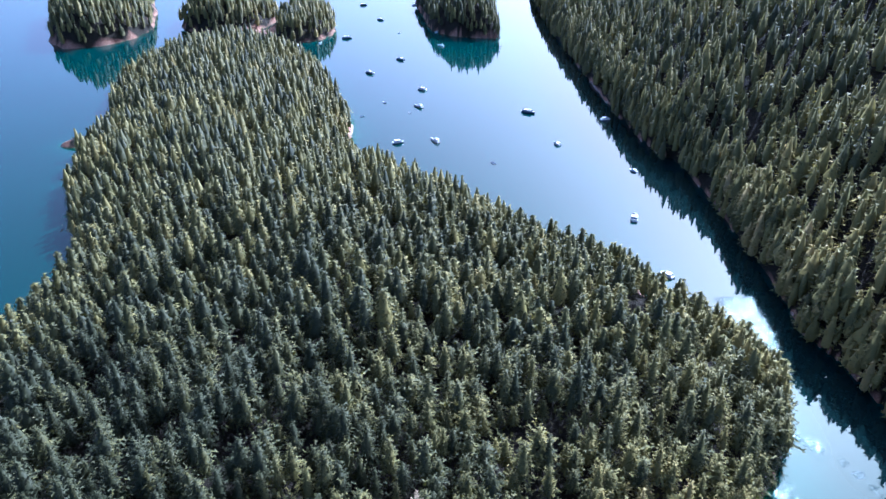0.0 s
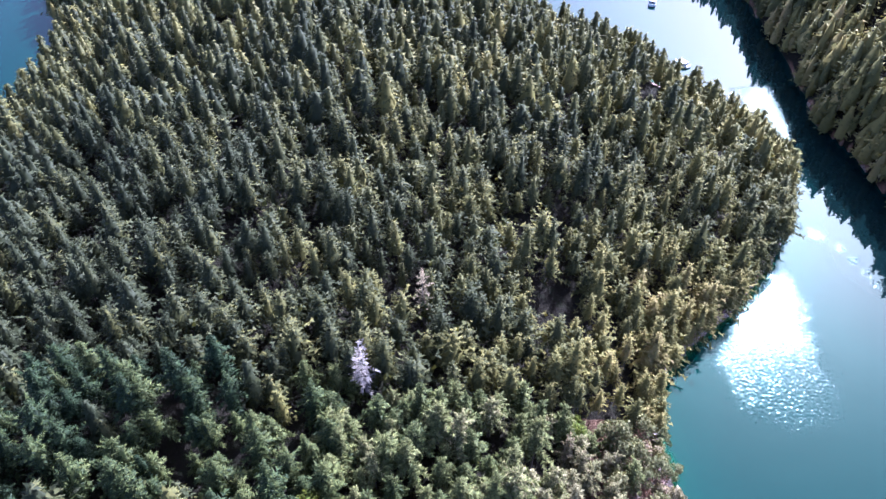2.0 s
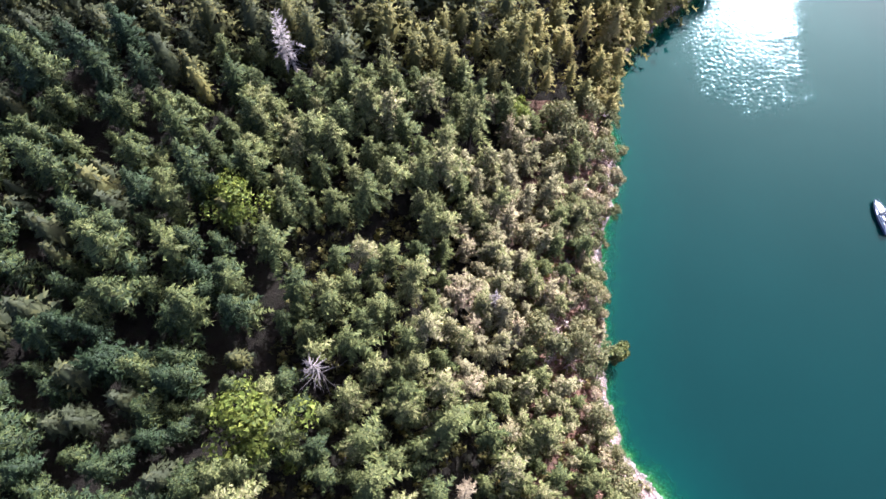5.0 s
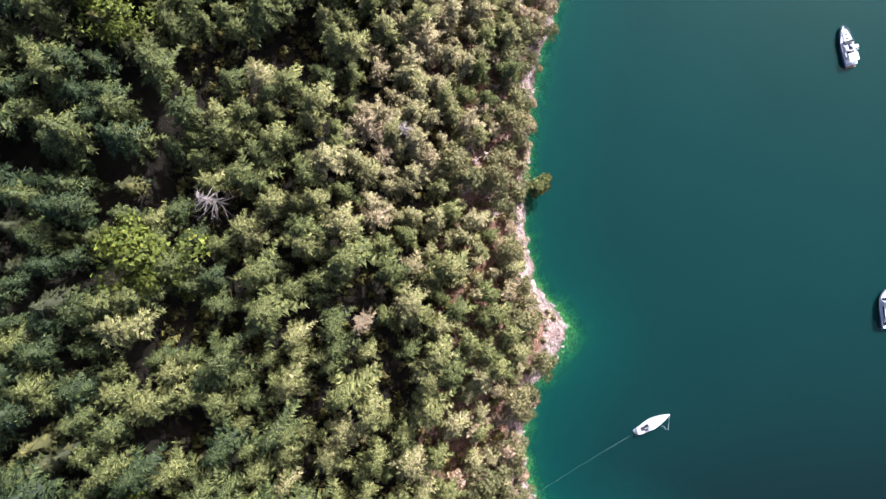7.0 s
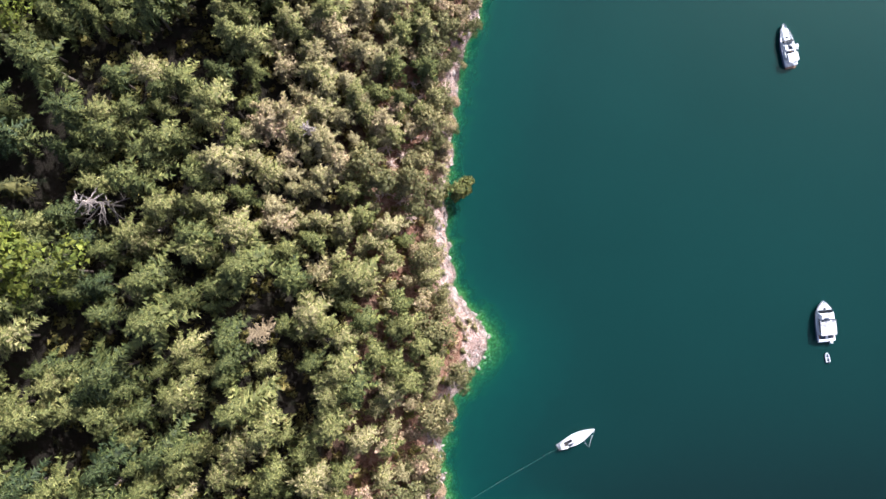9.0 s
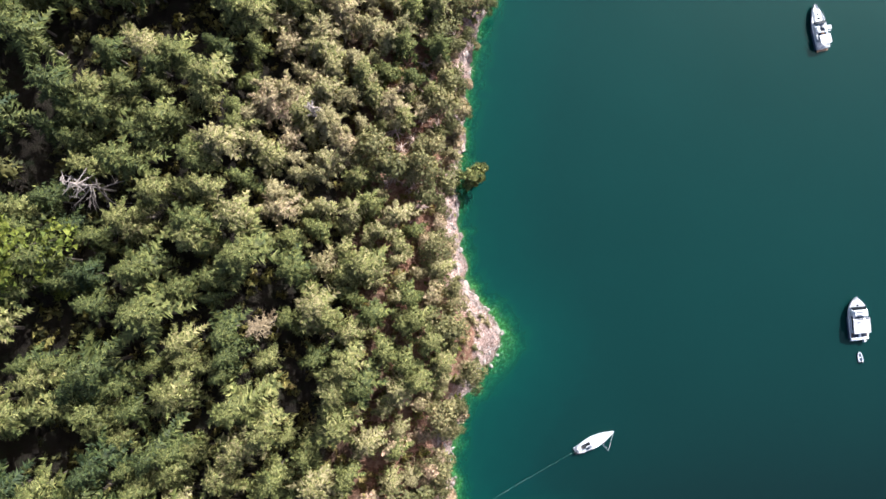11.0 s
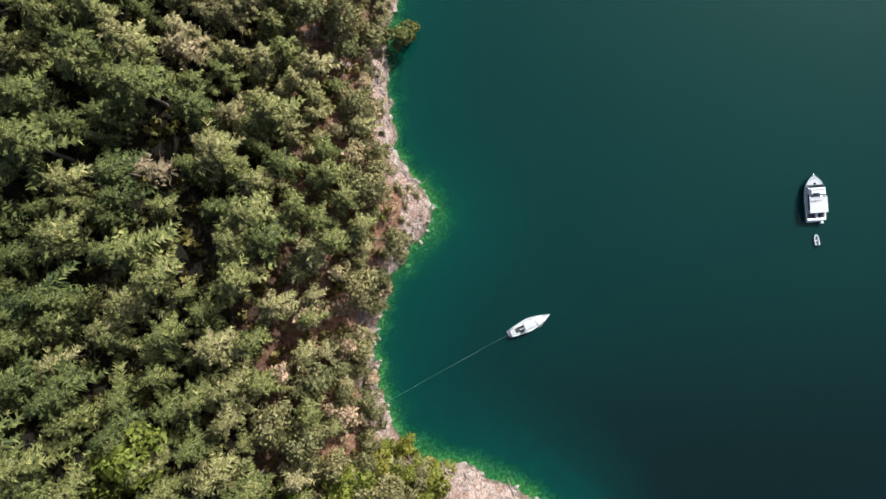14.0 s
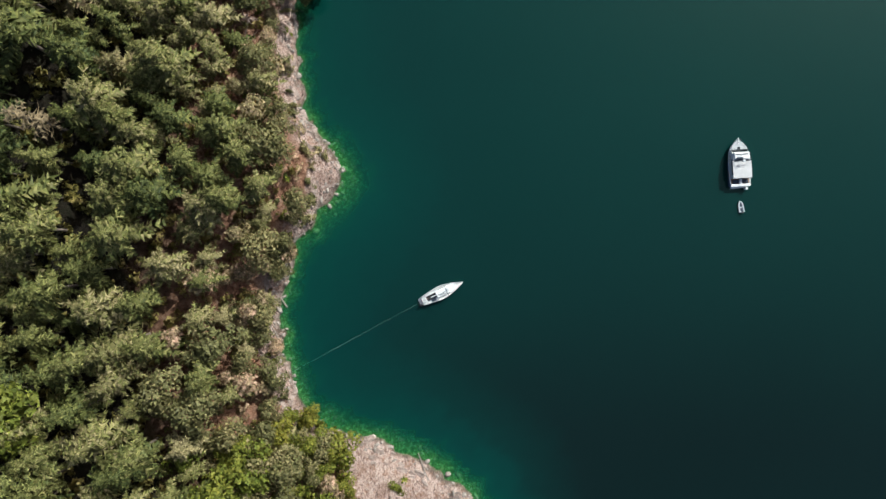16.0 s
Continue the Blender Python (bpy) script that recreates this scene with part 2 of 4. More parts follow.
ROCK_B = [(-245, 824), (-215, 806), (-196, 812), (-188, 830), (-200, 852), (-232, 852)]
ISLET_B_EAST = [(-203, 850), (-187, 802), (-165, 785), (-140, 803), (-127, 832), (-132, 890), (-160, 930), (-196, 910)]
ISLET_C = [(-39, 1023), (-13, 850), (11, 823), (43, 814), (64, 810), (69, 913), (70, 1045), (40, 1150), (-30, 1150)]
ROCK_W = [(-280, 478), (-268, 474), (-256, 480), (-254, 492), (-264, 498), (-277, 492)]
# outline, height of its middle, metres over which it rises, steepness of its bank and of the bottom
LANDS = [(ISLAND + ISLAND_EAST, 34.0, 110.0, 0.3, 1), (MAINLAND, 190.0, 300.0, 1.6, 5), (ISLET_A, 36.0, 36.0, 1.6, 1), (ISLET_B, 32.0, 40.0, 1.4, 1), (ISLET_B_EAST, 18.0, 30.0, 1.2, 1), (ISLET_C, 34.0, 40.0, 1.5, 1), (ROCK_B, 3.0, 14.0, 0.4, 1), (ROCK_W, 5.0, 14.0, 0.5, 1)]


def inland(outline, x, y):
    """Metres from the outline, more than 0 inside it."""
    best, inside = np.full(x.shape, 1e9), np.zeros(x.shape, bool)
    for (ax, ay), (bx, by) in zip(outline, outline[1:] + outline[:1]):
        dx, dy = bx - ax, by - ay
        s = np.clip(((x - ax) * dx + (y - ay) * dy) / (dx * dx + dy * dy), 0, 1)
        best = np.minimum(best, np.hypot(x - ax - s * dx, y - ay - s * dy))
        if ay != by:
            inside ^= ((ay > y) != (by > y)) & (x < (bx - ax) * (y - ay) / (by - ay) + ax)
    return np.where(inside, best, -best)


def waves(x, y, size, seed):
    """Smooth uneven numbers from -1 to 1."""
    r = np.random.RandomState(seed)
    total = np.zeros(np.shape(x))
    for k in range(7):
        a, f, ph = r.uniform(0, 2 * np.pi), r.uniform(0.6, 1.7) / size, r.uniform(0, 6.3)
        total = total + np.sin(2 * np.pi * f * (x * np.cos(a) + y * np.sin(a)) + ph + 1.3 * np.sin(f * 4 * (x * np.sin(a) - y * np.cos(a))))
    return total / 4.0


def land_height(x, y):
    """Height of ground or sea bed, and metres inland of the nearest shore."""
    x, y = np.asarray(x, float), np.asarray(y, float)
    wob = 0.9 * waves(x, y, 7.0, 3) + 0.5 * waves(x, y, 2.6, 4)
    z, shore = np.full(x.shape, -40.0), np.full(x.shape, -1e9)
    for outline, top, run, bank, plunge in LANDS:
        d = inland(outline, x, y) + np.where(np.hypot(x - 60, y - 60) < 400, wob * 0.8, wob * 2)
        rise = top * (1 - np.exp(-np.maximum(d, 0) / run * 1.3)) / (1 - math.exp(-1.3)) * 0.75 + bank * 6 * (1 - np.exp(-np.maximum(d, 0) / 6))
        rise = np.minimum(rise, top * 1.15)
        rise = rise + np.clip(d / 20, 0, 1) * (2.2 * waves(x, y, 60, 5) + 0.5 * waves(x, y, 15, 6)) + np.clip(d / 1.5, 0, 1) * (0.35 * waves(x, y, 4, 7) + 0.3 * np.abs(waves(x, y, 2.3, 33)))
        shelf = 1.0 + 0.6 / (1 + np.exp(np.clip((y - 8) / 4, -50, 50))) + 3.2 * np.exp(-((x - 67) ** 2 + (y + 1) ** 2) / 110) + 2.2 / (1 + np.exp(np.clip((y + 36) / 4, -50, 50))) + 0.9 * waves(x, y, 5.0, 31) + 0.5 * waves(x, y, 2.0, 32)
        out = np.clip(-d, 0, 60)
        sink = -0.45 * plunge * np.minimum(out, 5) - 2.0 * np.log1p(np.exp((out - shelf) / 0.7)) * 0.7 + 0.25 * np.clip(-d, 0, 1) * waves(x, y, 3.0, 8)
        h = np.where(d > 0, rise, np.maximum(sink, -40))
        z, shore = np.maximum(z, h), np.maximum(shore, d)
    return z, shore


def spaced(*stops):
    """Grid lines: (from, to, step) stretches, end to end."""
    return np.unique(np.concatenate([np.arange(a, b, s) for a, b, s in stops]))


def sheet(name, xs, ys, z, attribute, values, mat):
    """A grid of faces over those lines, with one number kept at each point."""
    nx, ny = len(xs), len(ys)
    gx, gy = np.meshgrid(xs, ys)
    me = bpy.data.meshes.new(name)
    me.vertices.add(nx * ny)
    me.vertices.foreach_set("co", np.stack([gx, gy, z], -1).astype(np.float32).ravel())
    i = (np.arange(ny - 1)[:, None] * nx + np.arange(nx - 1)[None]).ravel()
    quads = np.stack([i, i + 1, i + 1 + nx, i + nx], 1)
    me.loops.add(quads.size)
    me.loops.foreach_set("vertex_index", quads.ravel().astype(np.int32))
    me.polygons.add(len(quads))
    me.polygons.foreach_set("loop_start", (np.arange(len(quads)) * 4).astype(np.int32))
    me.polygons.foreach_set("use_smooth", np.ones(len(quads), bool))
    me.update(calc_edges=True)
    a = me.attributes.new(attribute, "FLOAT", "POINT")
    a.data.foreach_set("value", values.astype(np.float32).ravel())
    me.materials.append(mat)
    return new(name, me)


XS = spaced((-4400, -800, 600), (-800, -20, 9), (-20, 48, 2.5), (48, 74, 0.8), (74, 184, 1.6), (184, 700, 9), (700, 4800, 600))
YS = spaced((-4400, -200, 600), (-200, -80, 10), (-80, 140, 1.3), (140, 290, 2.2), (290, 1200, 10), (1200, 4800, 600))
GX, GY = np.meshgrid(XS, YS)
GZ, GD = land_height(GX, GY)
GZ = np.where(GZ < -4, GZ - 42 / (1 + np.exp(-np.clip((GX - 92 - np.clip(0.9 * (GY + 20), -26, 0)) / 12, -50, 50))) / (1 + np.exp(np.clip((GY + 18) / 16, -50, 50))) * np.clip((-4 - GZ) / 14, 0, 1) * (GY > -400), GZ)   # the bottom falls away south-east of the cove
GZ = np.where(GZ < -0.5, GZ - 60 * np.clip(1.3 + inland(MAINLAND, GX, GY) / 45, 0, 1) * (GY > 100), GZ)   # bottom sunk off the mainland, putting its shadow and reflection into the water colour
GD = np.where((GX > 70.5 + 0.35 * (-49 - GY)) & (GY < -47), np.minimum(GD, 2.6), GD)
GD = np.where((np.hypot((GX - 66) / 5.5, GY / 10) < 1), np.minimum(GD, 2.6), GD)
GD = np.where((GY > 700) & (GD > -1) & (inland(ROCK_B, GX, GY) < 0), GD + 30, GD)
# mainland bank takes the near-black floor colour, standing in for its shade
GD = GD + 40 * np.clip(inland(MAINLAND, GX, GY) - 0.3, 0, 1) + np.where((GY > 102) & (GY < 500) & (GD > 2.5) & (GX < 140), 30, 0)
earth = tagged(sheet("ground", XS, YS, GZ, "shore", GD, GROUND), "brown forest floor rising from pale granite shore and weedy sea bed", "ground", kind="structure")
RUFFLED = [[(82, 144), (84, 126), (87, 111), (100, 104), (113, 106), (119, 118), (120, 150), (119, 168), (112, 180), (96, 160)],
           [(122, 262), (133, 283), (151, 284), (150, 255), (146, 238), (128, 226), (118, 240)]]
FLECKS = [(127, 192, 1.6), (131, 189.5, 2.2), (135, 187, 2.0), (137, 184, 2.0), (143, 178, 1.6), (145.5, 172, 1.8), (147.5, 166, 1.6), (149, 160, 2.0)]
ruffle = np.zeros(GX.shape)
for patch_outline in RUFFLED:
    ruffle = np.maximum(ruffle, np.clip(inland(patch_outline, GX, GY) / (13 if patch_outline[0][1] < 200 else 5) + 0.4, 0, 1.0))
for fx, fy, fr in FLECKS:
    ruffle = np.maximum(ruffle, np.clip(1.15 - np.hypot(GX - fx, GY - fy) / fr * 0.6, 0, 1))
sea = sheet("water", XS, YS, np.zeros(GX.shape), "depth", np.maximum(-GZ, 0), WATER)
sea.data.attributes.new("ripple", "FLOAT", "POINT").data.foreach_set("value", ruffle.astype(np.float32).ravel())
tagged(sea, "calm teal sea water with ruffled patches, green over shallows", "water", kind="structure")


# ---- trees ----
def crown_normals(v, f, high, lift=0.45, rough=0.5, low=0.45, seed=1):
    """Normals that follow the crown as a whole, each sprig a little off, and the faces turned to agree with them."""
    r = np.random.RandomState(seed)
    c = v[f].mean(1)
    flat = c[:, :2] / (np.abs(c[:, :2]).max() + 1e-6)
    up = lift + 1.3 * np.clip(c[:, 2] / high - low, -0.5, 1) ** 3 * 2
    n = np.concatenate([flat / (np.linalg.norm(flat, axis=1)[:, None] + 0.12), up[:, None]], 1)
    n = n / np.linalg.norm(n, axis=1)[:, None] + r.normal(0, rough * 0.58, (len(f), 3))
    n /= np.linalg.norm(n, axis=1)[:, None]
    g = np.cross(v[f[:, 1]] - v[f[:, 0]], v[f[:, 2]] - v[f[:, 0]])
    back = (g * n).sum(1) < 0
    f = np.where(back[:, None], f[:, ::-1], f)
    out = np.zeros_like(v)
    for k in range(3):
        np.add.at(out, f[:, k], n)
    return f, out / (np.linalg.norm(out, axis=1)[:, None] + 1e-9)


def mesh_of(name, verts, faces, mats, tint=None, normals=None):
    """One mesh from arrays of points and triangles."""
    me = bpy.data.meshes.new(name)
    verts, faces = np.asarray(verts, np.float32), np.asarray(faces, np.int32)
    me.vertices.add(len(verts))
    me.vertices.foreach_set("co", verts.ravel())
    me.loops.add(faces.size)
    me.loops.foreach_set("vertex_index", faces.ravel())
    me.polygons.add(len(faces))
    me.polygons.foreach_set("loop_start", (np.arange(len(faces)) * 3).astype(np.int32))
    me.update(calc_edges=True)
    if tint is not None:
        a = me.attributes.new("tint", "FLOAT", "POINT")
        a.data.foreach_set("value", np.asarray(tint, np.float32))
    for m in mats if isinstance(mats, (list, tuple)) else [mats]:
        me.materials.append(m)
    if normals is not None:
        me.polygons.foreach_set("use_smooth", np.ones(len(faces), bool))
        me.normals_split_custom_set_from_vertices(np.asarray(normals, np.float32))
    return me


def join(pieces):
    v, f, n = [], [], 0
    for a, b in pieces:
        if len(a):
            v.append(a), f.append(np.asarray(b) + n)
            n += len(a)
    return np.concatenate(v), np.concatenate(f)


def tube(points, radii, sides=6):
    """A tapering limb along points."""
    v, f = [], []
    pts = np.asarray(points, float)
    for k, (p, r) in enumerate(zip(pts, radii)):
        d = pts[min(k + 1, len(pts) - 1)] - pts[max(k - 1, 0)]
        d = d / (np.linalg.norm(d) + 1e-9)
        a = np.cross(d, (0.31, 0.95, 0.05) if abs(d[2]) > 0.5 else (0, 0, 1.0))
        a /= np.linalg.norm(a)
        b = np.cross(d, a)
        for s in range(sides):
            t = 2 * np.pi * s / sides
            v.append(p + r * (a * np.cos(t) + b * np.sin(t)))
    for k in range(len(pts) - 1):
        for s in range(sides):
            i, j = k * sides + s, k * sides + (s + 1) % sides
            f += [(i, j, j + sides), (i, j + sides, i + sides)]
    return np.array(v), np.array(f)


def conifer(seed, high, wide, whorls, per, sprigs, bare=0.18, full=0.75, bulk=1.0):
    """Crown of a fir: drooping boughs in uneven whorls. sprigs: side twigs on each bough, 0 for far trees."""
    r = np.random.RandomState(seed)
    n = whorls * per
    u = (np.repeat(np.arange(whorls), per) + r.uniform(0, 1, n)) / whorls
    lump = 1 + 0.25 * np.sin(u * 9 + r.uniform(0, 6)) * r.uniform(0.3, 1)
    z = high * (bare + (1 - bare) * u)
    az = r.uniform(0, 2 * np.pi, n)
    lob = 1 + 0.25 * np.sin(az * 2 + r.uniform(0, 6)) + 0.22 * np.sin(az * 5 + u * 4 + r.uniform(0, 6))
    length = wide * 0.5 * np.maximum(1 - u, 0.02) ** full * lump * lob * r.uniform(0.5, 1.35, n) * np.clip(u * 6 + 0.45, 0, 1) + 0.25
    length = np.where(u > 0.97, length * 0.6 + 0.1, length)
    droop = r.uniform(-0.55, 0.0, n) + 0.75 * u ** 2
    out = np.stack([np.cos(az), np.sin(az), np.zeros(n)], 1)
    side = np.stack([-np.sin(az), np.cos(az), np.zeros(n)], 1)
    start = np.stack([np.zeros(n), np.zeros(n), z], 1)

    def along(s):
        s = np.asarray(s)[..., None]
        return start[:, None] + out[:, None] * (length[:, None, None] * s) + np.array([0, 0, 1.0]) * (length[:, None, None] * (droop[:, None, None] * s + 0.25 * s * s * (1 - 2 * (u[:, None, None] < 0.6))))

    if sprigs < 0:
        w = length * r.uniform(0.35, 0.6, n)
        a, e = along(np.full((n, 1), 0.25))[:, 0], along(np.full((n, 1), 1.1))[:, 0]
        up = np.array([0, 0, 1.0]) * (w * r.uniform(-0.6, 0.6, n))[:, None]
        v = np.stack([a + side * w[:, None] + up, a - side * w[:, None] - up, e], 1).reshape(-1, 3)
        return v, np.arange(len(v)).reshape(-1, 3)
    if sprigs == 0:
        w = length * r.uniform(0.2, 0.36, n)
        a, m, e = (along(np.full((n, 1), s))[:, 0] for s in (0.08, 0.55, 1.0))
        up = np.array([0, 0, 1.0]) * (w * r.uniform(0.1, 0.6, n))[:, None]
        v = np.stack([a, m + side * w[:, None] - up, e, m - side * w[:, None] - up, m + up * 0.5], 1).reshape(-1, 3)
        k = (np.arange(n) * 5)[:, None, None]
        f = (k + np.array([(0, 4, 1), (1, 4, 2), (0, 3, 4), (3, 2, 4)])[None]).reshape(-1, 3)
        return v, f
    ss = (np.linspace(0.22, 0.94, sprigs) if sprigs > 1 else np.array([0.5]))[None] + r.uniform(-0.05, 0.05, (n, sprigs))
    base = along(ss)
    pieces_v, pieces_f = [], []
    for sgn in (-1, 1):
        ln = length[:, None] * (0.13 + 0.18 * (1 - ss)) * r.uniform(0.7, 1.3, ss.shape) * bulk + 0.12
        fwd = r.uniform(0.35, 0.95, ss.shape)
        dirv = side[:, None] * sgn + out[:, None] * fwd[..., None] + np.array([0, 0, 1.0]) * r.uniform(-0.5, 0.3, ss.shape)[..., None]
        tip = base + dirv * ln[..., None]
        wid = (0.048 * length[:, None] + 0.11) * bulk * r.uniform(0.7, 1.2, ss.shape)
        b0 = base - out[:, None] * wid[..., None]
        b1 = base + out[:, None] * wid[..., None] + np.array([0, 0, 0.15]) * wid[..., None]
        v = np.stack([b0, b1, tip], 2).reshape(-1, 3)
        k = np.arange(len(v)).reshape(-1, 3)
        pieces_v.append(v), pieces_f.append(k)
    a, e = along(np.full((n, 1), 0.75))[:, 0], along(np.full((n, 1), 1.12))[:, 0]
    w = (length * 0.075 + 0.07)[:, None]
    v = np.stack([a - side * w, a + side * w, e], 1).reshape(-1, 3)
    return join([(pieces_v[0], pieces_f[0]), (pieces_v[1], pieces_f[1]), (v, np.arange(len(v)).reshape(-1, 3))])


def bullet(seed, high, wide, sides, rings, sprays, size, bare=0.12, point=0.62):
    """A fir seen from afar: a tall rounded crown of hanging sprays over its dense inner mass."""
    r = np.random.RandomState(seed)
    ph = r.uniform(0, 6.283, 6)

    def radius(u, a):
        lumps = 1 + 0.16 * np.sin(2 * a + ph[0] + 2 * u) + 0.12 * np.sin(3 * a + ph[1] - 7 * u) + 0.10 * np.sin(11 * u + 2 * a + ph[2]) + 0.08 * np.sin(17 * u + ph[3] + 5 * a)
        return wide * 0.5 * np.maximum(1 - u, 0.0) ** point * (0.55 + 0.45 * np.minimum(1, u * 4)) * lumps

    us = np.linspace(0, 0.97, rings)
    v = []
    for u in us:
        a = np.arange(sides) * 2 * np.pi / sides + r.uniform(-0.2, 0.2, sides)
        rad = radius(u, a) * r.uniform(0.45, 0.8, sides)
        v.append(np.stack([np.cos(a) * rad, np.sin(a) * rad, high * (bare + (1 - bare) * u) + r.uniform(-0.5, 0.5, sides)], 1))
    f = []
    for k in range(rings - 1):
        for i in range(sides):
            j = (i + 1) % sides
            f += [(k * sides + i, k * sides + j, (k + 1) * sides + j), (k * sides + i, (k + 1) * sides + j, (k + 1) * sides + i)]
    mass = (np.concatenate(v), np.array(f))
    u = 1 - r.uniform(0, 1, sprays) ** 0.75
    u = np.where(np.arange(sprays) < max(3, sprays // 30), r.uniform(0.93, 0.99, sprays), u)
    a = r.uniform(0, 2 * np.pi, sprays)
    rad = radius(u, a) * r.uniform(0.68, 1.14, sprays)
    out = np.stack([np.cos(a), np.sin(a), np.zeros(sprays)], 1)
    side = np.stack([-np.sin(a), np.cos(a), np.zeros(sprays)], 1)
    c = out * rad[:, None] + np.array([0, 0, 1.0]) * (high * (bare + (1 - bare) * u))[:, None]
    ln = (size * r.uniform(0.7, 1.5, sprays))[:, None]
    hang = out * r.uniform(0.3, 1.0, sprays)[:, None] - np.array([0, 0, 1.0]) * r.uniform(-0.35, 0.9, sprays)[:, None] + side * r.normal(0, 0.3, sprays)[:, None]
    across = side * np.cos(r.normal(0, 0.6, sprays))[:, None] + np.array([0, 0, 1.0]) * r.normal(0, 0.35, sprays)[:, None]
    w = ln * 0.42
    tri = np.stack([c - across * w - out * 0.25 * ln, c + across * w - out * 0.25 * ln, c + hang * ln], 1).reshape(-1, 3)
    return join([mass, (tri, np.arange(len(tri)).reshape(-1, 3))])


def leafy(seed, high, wide, lobes, leaves, size, bare=0.3):
    """Crown of a broad tree: leaf sprays over a heap of uneven clumps."""
    r = np.random.RandomState(seed)
    c = np.stack([r.normal(0, wide * 0.21, lobes), r.normal(0, wide * 0.21, lobes), high * r.uniform(bare + 0.15, 0.88, lobes)], 1)
    c[0] = (0, 0, high * 0.86)
    rad = wide * r.uniform(0.16, 0.27, lobes)
    which = r.randint(0, lobes, leaves)
    d = r.normal(size=(leaves, 3))
    d[:, 2] = np.abs(d[:, 2]) * 1.1 - 0.35
    d /= np.linalg.norm(d, axis=1)[:, None]
    p = c[which] + d * (rad[which] * r.uniform(0.55, 1.12, leaves))[:, None] * np.array([1, 1, 0.8])
    nrm = d + r.normal(0, 0.55, (leaves, 3))
    a = np.cross(nrm, r.normal(size=(leaves, 3)))
    a /= np.linalg.norm(a, axis=1)[:, None]
    b = np.cross(nrm, a)
    b /= np.linalg.norm(b, axis=1)[:, None]
    s = (size * r.uniform(0.5, 1.4, leaves))[:, None]
    v = np.stack([p - a * s * 0.6 - b * s * 0.4, p + a * s * 0.7 - b * s * 0.2, p + b * s * 0.8 + a * s * 0.1], 1).reshape(-1, 3)
    return (v, np.arange(len(v)).reshape(-1, 3)), c


def straight_trunk(seed, high, r0, sides=6):
    r = np.random.RandomState(seed)
    k = np.linspace(0, 1, 5)
    pts = np.stack([r.normal(0, 0.12, 5) * (k > 0), r.normal(0, 0.12, 5) * (k > 0), k * high * 0.97 - 0.6 * (k == 0)], 1)
    return tube(pts, r0 * (1 - 0.93 * k), sides)


def limbs(seed, centres, high, r0):
    """Several stems that part near the ground and lean to the clumps of the crown."""
    r = np.random.RandomState(seed)
    out = [tube([(0, 0, -0.6), (r.normal(0, .15), r.normal(0, .15), high * 0.18), (r.normal(0, .3), r.normal(0, .3), high * 0.36)], [r0, r0 * 0.8, r0 * 0.6])]
    top = np.array([0, 0, high * 0.3])
    for c in centres:
        mid = top * 0.45 + np.asarray(c) * 0.55 + r.normal(0, 0.35, 3)
        out.append(tube([top, mid, c], [r0 * 0.5, r0 * 0.33, r0 * 0.1], 5))
    return join(out)


def bare_boughs(seed, high, wide, count):
    """Leafless boughs of a dead tree, each with a few twigs."""
    r = np.random.RandomState(seed)
    out = []
    for k in range(count):
        u = (k + r.uniform(0, 1)) / count
        z = high * (0.25 + 0.73 * u)
        ln = wide * 0.5 * (1.05 - u) ** 0.7 * r.uniform(0.6, 1.2)
        a = r.uniform(0, 6.28)
        way = np.array([math.cos(a), math.sin(a), r.uniform(-0.25, 0.3)])
        p0 = np.array([0, 0, z])
        p1 = p0 + way * ln * 0.5 + r.normal(0, 0.1, 3)
        p2 = p0 + way * ln + r.normal(0, 0.2, 3)
        out.append(tube([p0, p1, p2], [0.16, 0.11, 0.04], 4))
        for s in range(4):
            q = p0 + (p2 - p0) * r.uniform(0.3, 0.95)
            t = way + r.normal(0, 0.8, 3)
            out.append(tube([q, q + t * ln * r.uniform(0.12, 0.3)], [0.07, 0.025], 3))
    return join(out)


def thing(name, label, category, group=""):
    return tagged(new(name), label, category, group)


def child(name, me, parent, label=""):
    o = new(name, me)
    o.parent = parent
    return tagged(o, label) if label else o


def tree(name, label, crown_mesh, trunk_mesh, group, category="tree"):
    t = thing(name, label, category, group)
    child("trunk", trunk_mesh, t)
    if crown_mesh:
        child("crown", crown_mesh, t)
    return t


def scatter(seed, x0, x1, y0, y1, step, inner):
    """Uneven places on the land of that box, at about one step from each other and inner metres from the water."""
    r = np.random.RandomState(seed)
    gx, gy = np.meshgrid(np.arange(x0, x1, step), np.arange(y0, y1, step * 0.87))
    gx = gx + (np.arange(gx.shape[0]) % 2)[:, None] * step * 0.5
    gx, gy = gx + r.uniform(-0.42, 0.42, gx.shape) * step, gy + r.uniform(-0.42, 0.42, gy.shape) * step
    gx, gy = gx.ravel(), gy.ravel()
    z, d = land_height(gx, gy)
    k = d > inner
    return np.stack([gx[k], gy[k], z[k], d[k]], 1)


